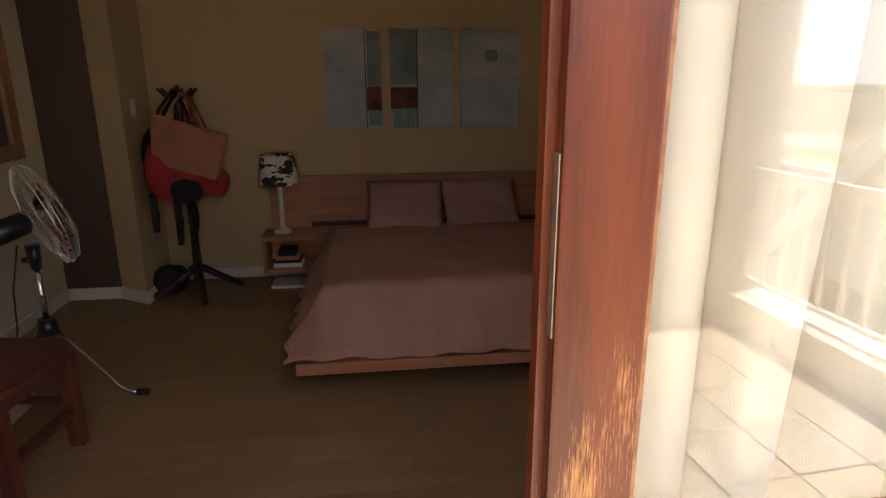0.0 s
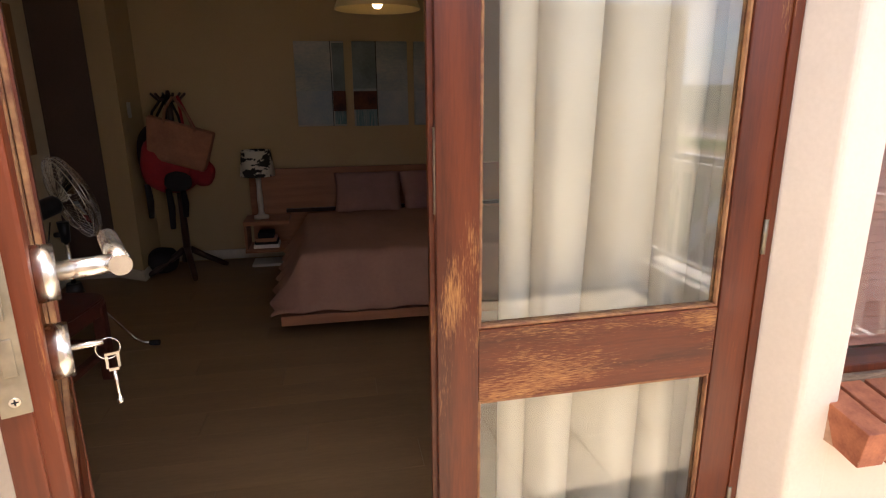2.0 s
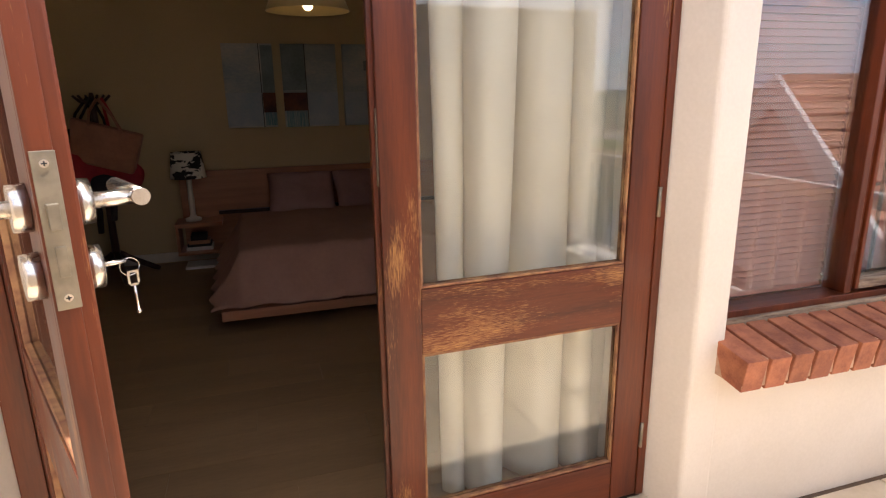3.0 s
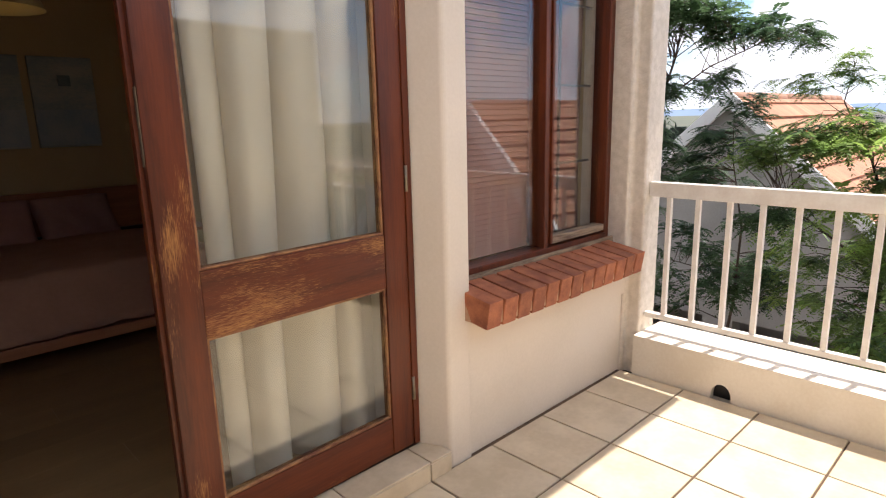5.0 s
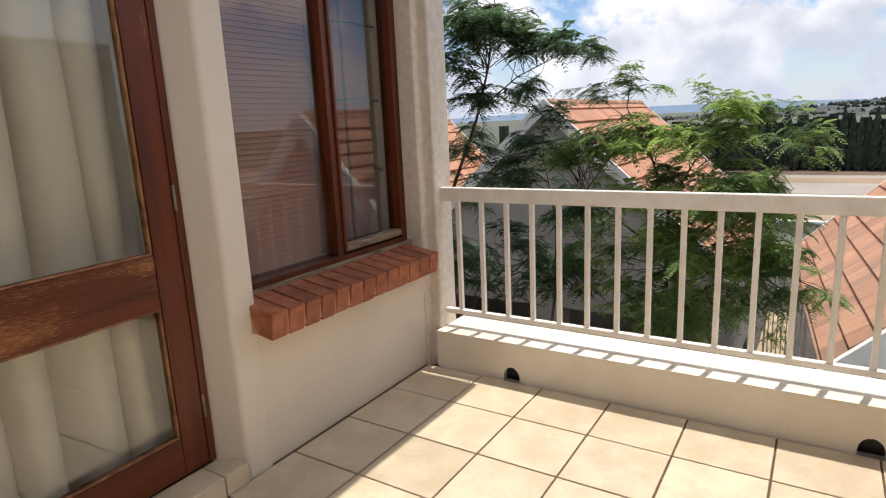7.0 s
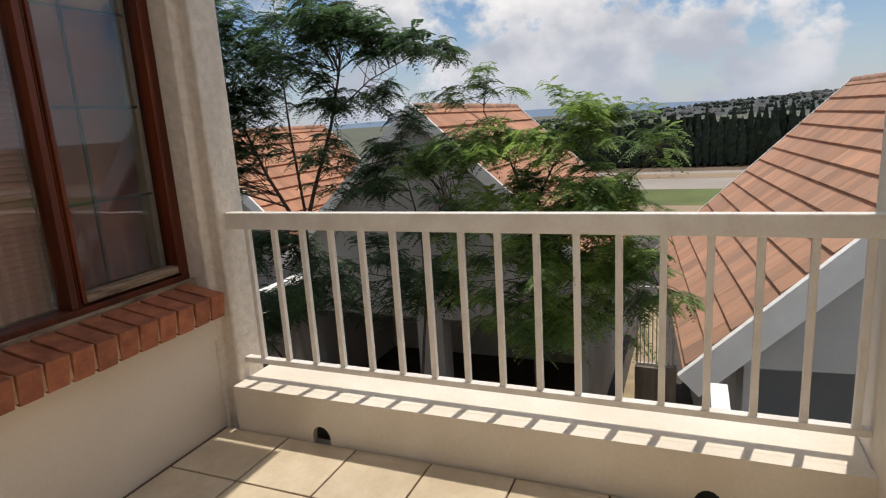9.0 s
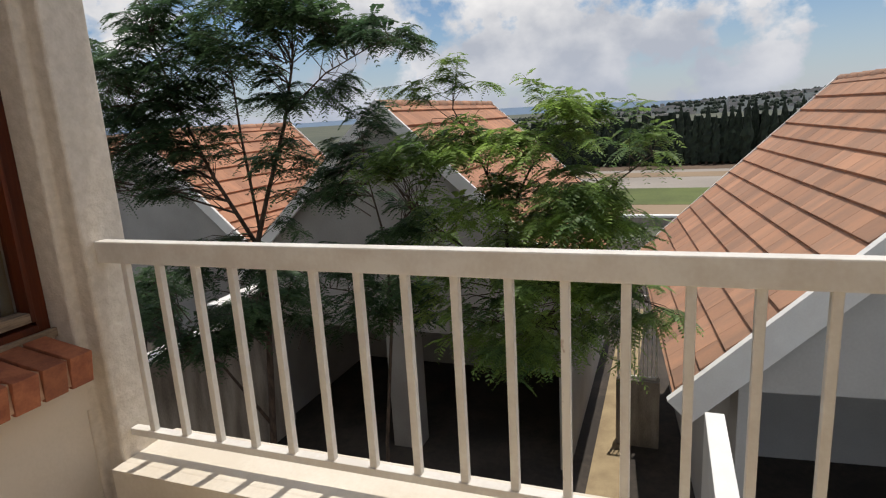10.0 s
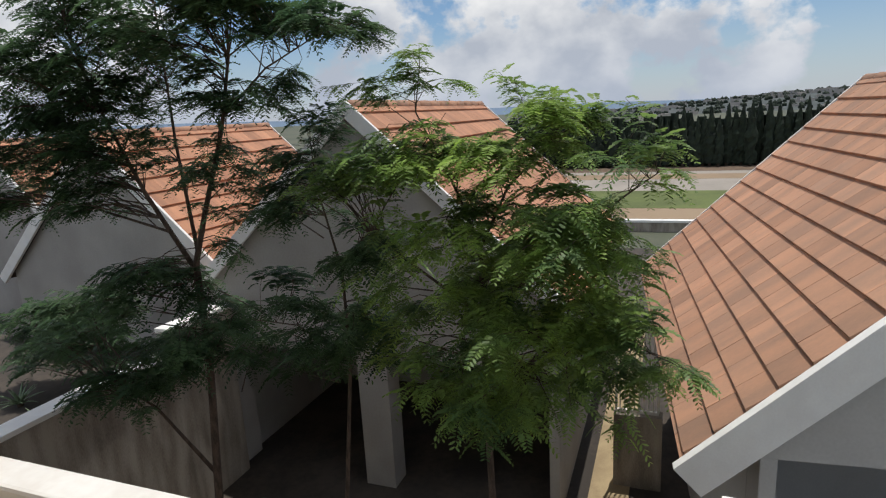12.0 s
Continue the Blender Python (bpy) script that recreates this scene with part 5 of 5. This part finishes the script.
def bag(label, mat, c, size, turn, lean, strap_top, strap_mat, pocket=None):
    b = thing("bag", label, "bag", c, "bags on the coat stand")
    m = pose(c[0], c[1], c[2], lean, turn[1], turn[0])
    bm = bmesh.new()
    if mat is BAG_TAN:
        for v in box(bm, -size[0] / 2, size[0] / 2, -size[1] / 2, size[1] / 2, -size[2] / 2, size[2] / 2, bevel=0.018):
            v.co.x *= 1.0 + 0.5 * v.co.z
            v.co.y *= 1.0 - 1.6 * (v.co.z + size[2] / 2)
            v.co = m @ v.co
    else:
        cushion(bm, -size[0] / 2, size[0] / 2, -size[1] / 2, size[1] / 2, -size[2] / 2, size[2] / 2, 9.0, 12, 10, seed=c[0] * 9 + c[2], puff=0.006, m=m)
    part("body", bm, mat, b)
    for sx in (-0.25, 0.25):
        bm = bmesh.new()
        p0 = m @ Vector((sx * size[0], -size[1] * 0.3, size[2] * 0.45))
        tip = Vector(strap_top)
        tube(bm, [p0, p0.lerp(tip, 0.5) + Vector((sx * 0.08, -0.02, 0)), tip], 0.011, 6)
        part("strap", bm, strap_mat, b)
    if pocket:
        bm = bmesh.new()
        cushion(bm, -size[0] * 0.12, size[0] * 0.34, -size[1] * 0.62, -size[1] * 0.3, -size[2] * 0.44, -size[2] * 0.1, 7.0, 8, 6, m=m)
        part("pocket", bm, pocket, b)


bag("tan leather shoulder bag hanging from the coat stand", BAG_TAN, (-1.17, 3.74, 1.09), (0.44, 0.10, 0.30), (-8, 16), 12, (-1.2, 3.84, 1.42), BAG_TAN)
bag("red backpack hanging from the coat stand", BAG_RED, (-1.27, 3.86, 0.94), (0.40, 0.22, 0.44), (10, 4), 0, (-1.25, 3.9, 1.43), BAG_BLACK, BAG_BLACK)
bag("black backpack hanging from the coat stand", BAG_BLACK, (-1.38, 3.98, 0.98), (0.26, 0.2, 0.50), (40, -4), 0, (-1.28, 3.93, 1.43), BAG_BLACK)
bag("bright red pouch hanging below the other bags", BAG_RED, (-1.05, 3.8, 0.87), (0.17, 0.10, 0.2), (-10, 18), 0, (-1.18, 3.88, 1.42), BAG_RED)
for x, z0, z1 in ((-1.44, 0.55, 0.8), (-1.3, 0.46, 0.78), (-1.2, 0.55, 0.75)):
    bm = bmesh.new()
    tube(bm, [(x, 3.8, z1), (x + 0.01, 3.79, (z0 + z1) / 2), (x, 3.8, z0)], [0.02, 0.026, 0.02], 8)
    tagged(part("hanging_strap", bm, BAG_BLACK), "black webbing strap hanging below the bags", "strap", "straps below the bags")
bm = bmesh.new()
cushion(bm, -1.55, -1.33, 3.84, 4.05, ROOM + 0.002, 0.28, 2.6, 10, 8, seed=3)
tagged(part("floor_bag", bm, BAG_BLACK), "soft black bag slumped on the floor by the coat stand", "bag")

# pedestal fan
FX, FY = -1.52, 2.55
fan = thing("pedestal_fan", "chrome and black pedestal fan on a tripod", "fan", (FX, FY, ROOM))
bm = bmesh.new()
tube(bm, [(FX, FY, 0.42), (FX, FY, 0.70)], 0.013, 12)
part("pole", bm, CHROME, fan)
bm = bmesh.new()
tube(bm, [(FX, FY, 0.39), (FX, FY, 0.46)], [0.05, 0.035], 14)
part("hub", bm, BLACK, fan)
bm = bmesh.new()
tube(bm, [(FX, FY, 0.69), (FX, FY, 0.80)], [0.022, 0.03], 12)
tube(bm, [(FX - 0.05, FY, 0.73), (FX - 0.02, FY, 0.73)], 0.014, 10)
part("neck", bm, BLACK, fan)
for a in (-8, 112, 232):
    c, s = math.cos(radians(a)), math.sin(radians(a))
    bm = bmesh.new()
    tube(bm, [(FX + c * d, FY + s * d, z) for d, z in ((0.03, 0.42), (0.28, 0.125), (0.32, 0.1), (0.37, 0.098))], 0.0085, 10)
    leg = part("leg", bm, CHROME, fan)
    bm = bmesh.new()
    tube(bm, [(FX + c * d, FY + s * d, 0.098) for d in (0.36, 0.41)], 0.0165, 10)
    part("rubber_foot", bm, RUBBER, leg)
fm = Matrix.Translation((FX - 0.055, FY, 0.88)) @ Matrix.Rotation(radians(40), 4, "Z") @ Matrix.Rotation(radians(-17), 4, "Y")
bm = bmesh.new()
tube(bm, [fm @ Vector((x, 0, 0)) for x in (-0.125, -0.115, -0.06, 0.04, 0.06)], [0.03, 0.046, 0.052, 0.05, 0.03], 16)
part("motor", bm, BLACK, fan)
bm = bmesh.new()
for k in range(44):
    a = 2 * math.pi * k / 44
    pts = [(0.05, 0.05), (0.07, 0.16), (0.10, 0.225), (0.12, 0.23), (0.15, 0.22), (0.185, 0.14), (0.19, 0.05)]
    tube(bm, [fm @ Vector((x, r * math.cos(a), r * math.sin(a))) for x, r in pts], 0.0012, 4, caps=False)
tagged(part("guard_wirework", bm, CHROME, fan), kind="stuff")
for x, r in ((0.12, 0.232), (0.10, 0.226), (0.185, 0.06), (0.07, 0.16)):
    bm = bmesh.new()
    tube(bm, [fm @ Vector((x, r * math.cos(a), r * math.sin(a))) for a in (2 * math.pi * k / 40 for k in range(41))], 0.003, 6, caps=False)
    part("cage_ring", bm, CHROME, fan)
for k in range(3):
    bm = bmesh.new()
    a = 2 * math.pi * k / 3
    pts = []
    for r, w in ((0.03, 0.03), (0.12, 0.07), (0.2, 0.06)):
        for s in (-1, 1):
            b = a + s * w / r * 0.5
            pts.append(bm.verts.new(fm @ Vector((0.12 + s * 0.018, r * math.cos(b), r * math.sin(b)))))
    for i in range(2):
        bm.faces.new((pts[2 * i], pts[2 * i + 1], pts[2 * i + 3], pts[2 * i + 2]))
    bl_ob = part("blade", bm, CHROME, fan)
    q = bl_ob.modifiers.new("thickness", "SOLIDIFY")
    q.thickness = 0.003
bm = bmesh.new()
tube(bm, [(FX - 0.06, FY, 0.80), (FX - 0.1, FY - 0.02, 0.6), (FX - 0.14, FY + 0.02, 0.4), (FX - 0.16, FY - 0.1, 0.2), (FX - 0.22, FY - 0.25, ROOM + 0.006), (FX - 0.4, FY - 0.3, ROOM + 0.006)], 0.004, 6)
part("power_cord", bm, BLACK, fan)

# stool
cm = Matrix.Translation((-1.455, 1.97, ROOM)) @ Matrix.Rotation(radians(-7.8), 4, "Z")
ch = thing("wooden_stool", "red-brown wooden stool with a rounded solid seat", "stool", (-1.455, 1.97, ROOM))
bm = bmesh.new()
rim = [(0.235 * math.copysign(abs(math.cos(a)) ** 0.5, math.cos(a)), 0.24 * math.copysign(abs(math.sin(a)) ** 0.5, math.sin(a))) for a in (2 * math.pi * k / 32 for k in range(32))]
prism(bm, rim, 0.402, 0.428, m=cm)
prism(bm, [(x * 0.97, y * 0.97) for x, y in rim], 0.4275, 0.436, m=cm)
bmesh.ops.recalc_face_normals(bm, faces=bm.faces[:])
part("seat", bm, CHAIR_WOOD, ch)
for x in (-0.18, 0.18):
    for y in (-0.18, 0.18):
        bm = bmesh.new()
        box(bm, x - 0.028, x + 0.028, y - 0.022, y + 0.022, 0.001, 0.402, bevel=0.006, m=cm)
        bmesh.ops.recalc_face_normals(bm, faces=bm.faces[:])
        part("leg", bm, CHAIR_WOOD, ch)
for d in ((0.16, 0.2, -0.158, 0.158, 0.14, 0.17), (-0.152, 0.152, 0.17, 0.19, 0.18, 0.21), (-0.152, 0.152, -0.19, -0.17, 0.18, 0.21)):
    bm = bmesh.new()
    box(bm, *d, bevel=0.004, m=cm)
    bmesh.ops.recalc_face_normals(bm, faces=bm.faces[:])
    part("stretcher", bm, CHAIR_WOOD, ch)
for d in ((0.185, 0.197, -0.158, 0.158, 0.34, 0.402), (-0.197, -0.185, -0.158, 0.158, 0.34, 0.402), (-0.152, 0.152, 0.185, 0.197, 0.34, 0.402), (-0.152, 0.152, -0.197, -0.185, 0.34, 0.402)):
    bm = bmesh.new()
    box(bm, *d, bevel=0.002, seg=1, m=cm)
    bmesh.ops.recalc_face_normals(bm, faces=bm.faces[:])
    part("apron", bm, CHAIR_WOOD, ch)
cb = tagged(part("cardboard_box", boxes((-1.95, -1.6, 2.0, 2.5, ROOM + 0.001, 0.3), bevel=0.004), CARD), "closed cardboard box on the floor under the fan", "box")

# mirror on the side wall, light switch, pendant
mir = thing("wall_mirror", "pale pine framed mirror on the side wall", "mirror", (-2.08, 3.3, 1.05))
part("frame", boxes((-2.089, -2.062, 2.85, 2.94, 1.05, 2.0), (-2.089, -2.062, 3.57, 3.66, 1.05, 2.0), (-2.089, -2.062, 2.94, 3.57, 1.05, 1.14), (-2.089, -2.062, 2.94, 3.57, 1.91, 2.0), bevel=0.006), PALE_WOOD, mir)
part("mirror_glass", boxes((-2.089, -2.078, 2.935, 3.575, 1.135, 1.915)), plain("mirror_silver", (0.85, 0.85, 0.83), 0.03, 1.0), mir)
sw = thing("light_switch", "white light switch plate on the bedroom wall", "light switch", (-1.5, 4.0, 1.3))
part("plate", boxes((-1.534, -1.527, 3.9, 3.97, 1.27, 1.38), bevel=0.002), PAPER, sw)
part("rocker", boxes((-1.5265, -1.522, 3.92, 3.95, 1.3, 1.35), bevel=0.001), PAPER, sw)
PX, PY, PZ = 0.175, 2.50, 1.862
pend = thing("pendant_lamp", "pale yellow dome pendant lamp, lit", "lamp", (PX, PY, 2.6))
bm = bmesh.new()
lathe(bm, (PX, PY, PZ), [(0.225, 0.0), (0.205, 0.05), (0.15, 0.105), (0.07, 0.135), (0.03, 0.15), (0.03, 0.19), (0.025, 0.19), (0.026, 0.148), (0.066, 0.131), (0.147, 0.101), (0.201, 0.048), (0.221, 0.0), (0.225, 0.0)], 36)
part("shade", bm, plain("pale_yellow_enamel", (0.62, 0.48, 0.22), 0.4), pend)
bm = bmesh.new()
tube(bm, [(PX, PY, PZ + 0.18), (PX, PY, 2.6)], 0.004, 6)
part("cord", bm, BLACK, pend)
bm = bmesh.new()
bmesh.ops.create_uvsphere(bm, u_segments=16, v_segments=10, radius=0.028, matrix=Matrix.Translation((PX, PY, PZ + 0.03)))
part("bulb", bm, plain("glowing_bulb", (1.0, 0.75, 0.4), 0.4, 0.0, 2.5), pend)

# ---- floor pieces ----
T = 0.34
bm = bmesh.new()
box(bm, 0.0042, T - 0.0042, 0.0042, T - 0.0042, -0.012, 0.0, bevel=0.002, seg=1)
full = mesh_of("tile", bm, TILE)
xs = [1.27 + T * i for i in range(-11, 4)]
ys = [T * j for j in range(-7, 2)]
for x in xs:
    for y in ys:
        x0, x1, y0, y1 = max(x, -2.4), min(x + T, KERB_X - 0.003), max(y, -2.12), min(y + T, Y_WALL - 0.002)
        if x1 - x0 < 0.02 or y1 - y0 < 0.02:
            continue
        if x1 - x0 > T - 0.004 and y1 - y0 > T - 0.004:
            t_ob = new("tile", full)
            t_ob.matrix_basis = pose(x, y, random.uniform(-0.0008, 0.0008))
        else:
            bm = bmesh.new()
            box(bm, x0 + 0.004, x1 - 0.004, y0 + 0.004, y1 - 0.004, -0.012, 0.0, bevel=0.002, seg=1)
            t_ob = new("tile", mesh_of("tile", bm, TILE))
        t_ob.parent = balcony_floor
edges = [1.033, 0.925, 0.585, 0.245, -0.095, -0.435, -0.775, -0.84]
for b, a in zip(edges, edges[1:]):
    for dims in ((a + 0.0025, b - 0.0025, 0.326, 0.458, 0.072, 0.082), (a + 0.0025, b - 0.0025, 0.326, 0.336, 0.002, 0.0705)):
        bm = bmesh.new()
        box(bm, *dims, bevel=0.002, seg=1)
        part("tile", bm, TILE, step)
floor_ob = bpy.data.objects["floor_bedroom"]
bm = bmesh.new()
box(bm, 0.0006, 1.2 - 0.0006, 0.0006, 0.19 - 0.0006, -0.008, 0.0)
pl = mesh_of("plank", bm, PLANK)
for j in range(20):
    x = -2.09 - 1.2 * ((j * 0.37) % 1.0)
    y0 = 0.545 + 0.19 * j
    if y0 + 0.19 > 4.26:
        break
    while x < 2.36:
        a, b = max(x, -2.09), min(x + 1.2, 2.36)
        if b - a > 1.199:
            p_ob = new("plank", pl)
            p_ob.matrix_basis = pose(x, y0, ROOM)
        else:
            bm = bmesh.new()
            box(bm, a + 0.0006, b - 0.0006, y0 + 0.0006, y0 + 0.19 - 0.0006, ROOM - 0.008, ROOM)
            p_ob = new("plank", mesh_of("plank", bm, PLANK))
        p_ob.parent = floor_ob
        x += 1.2
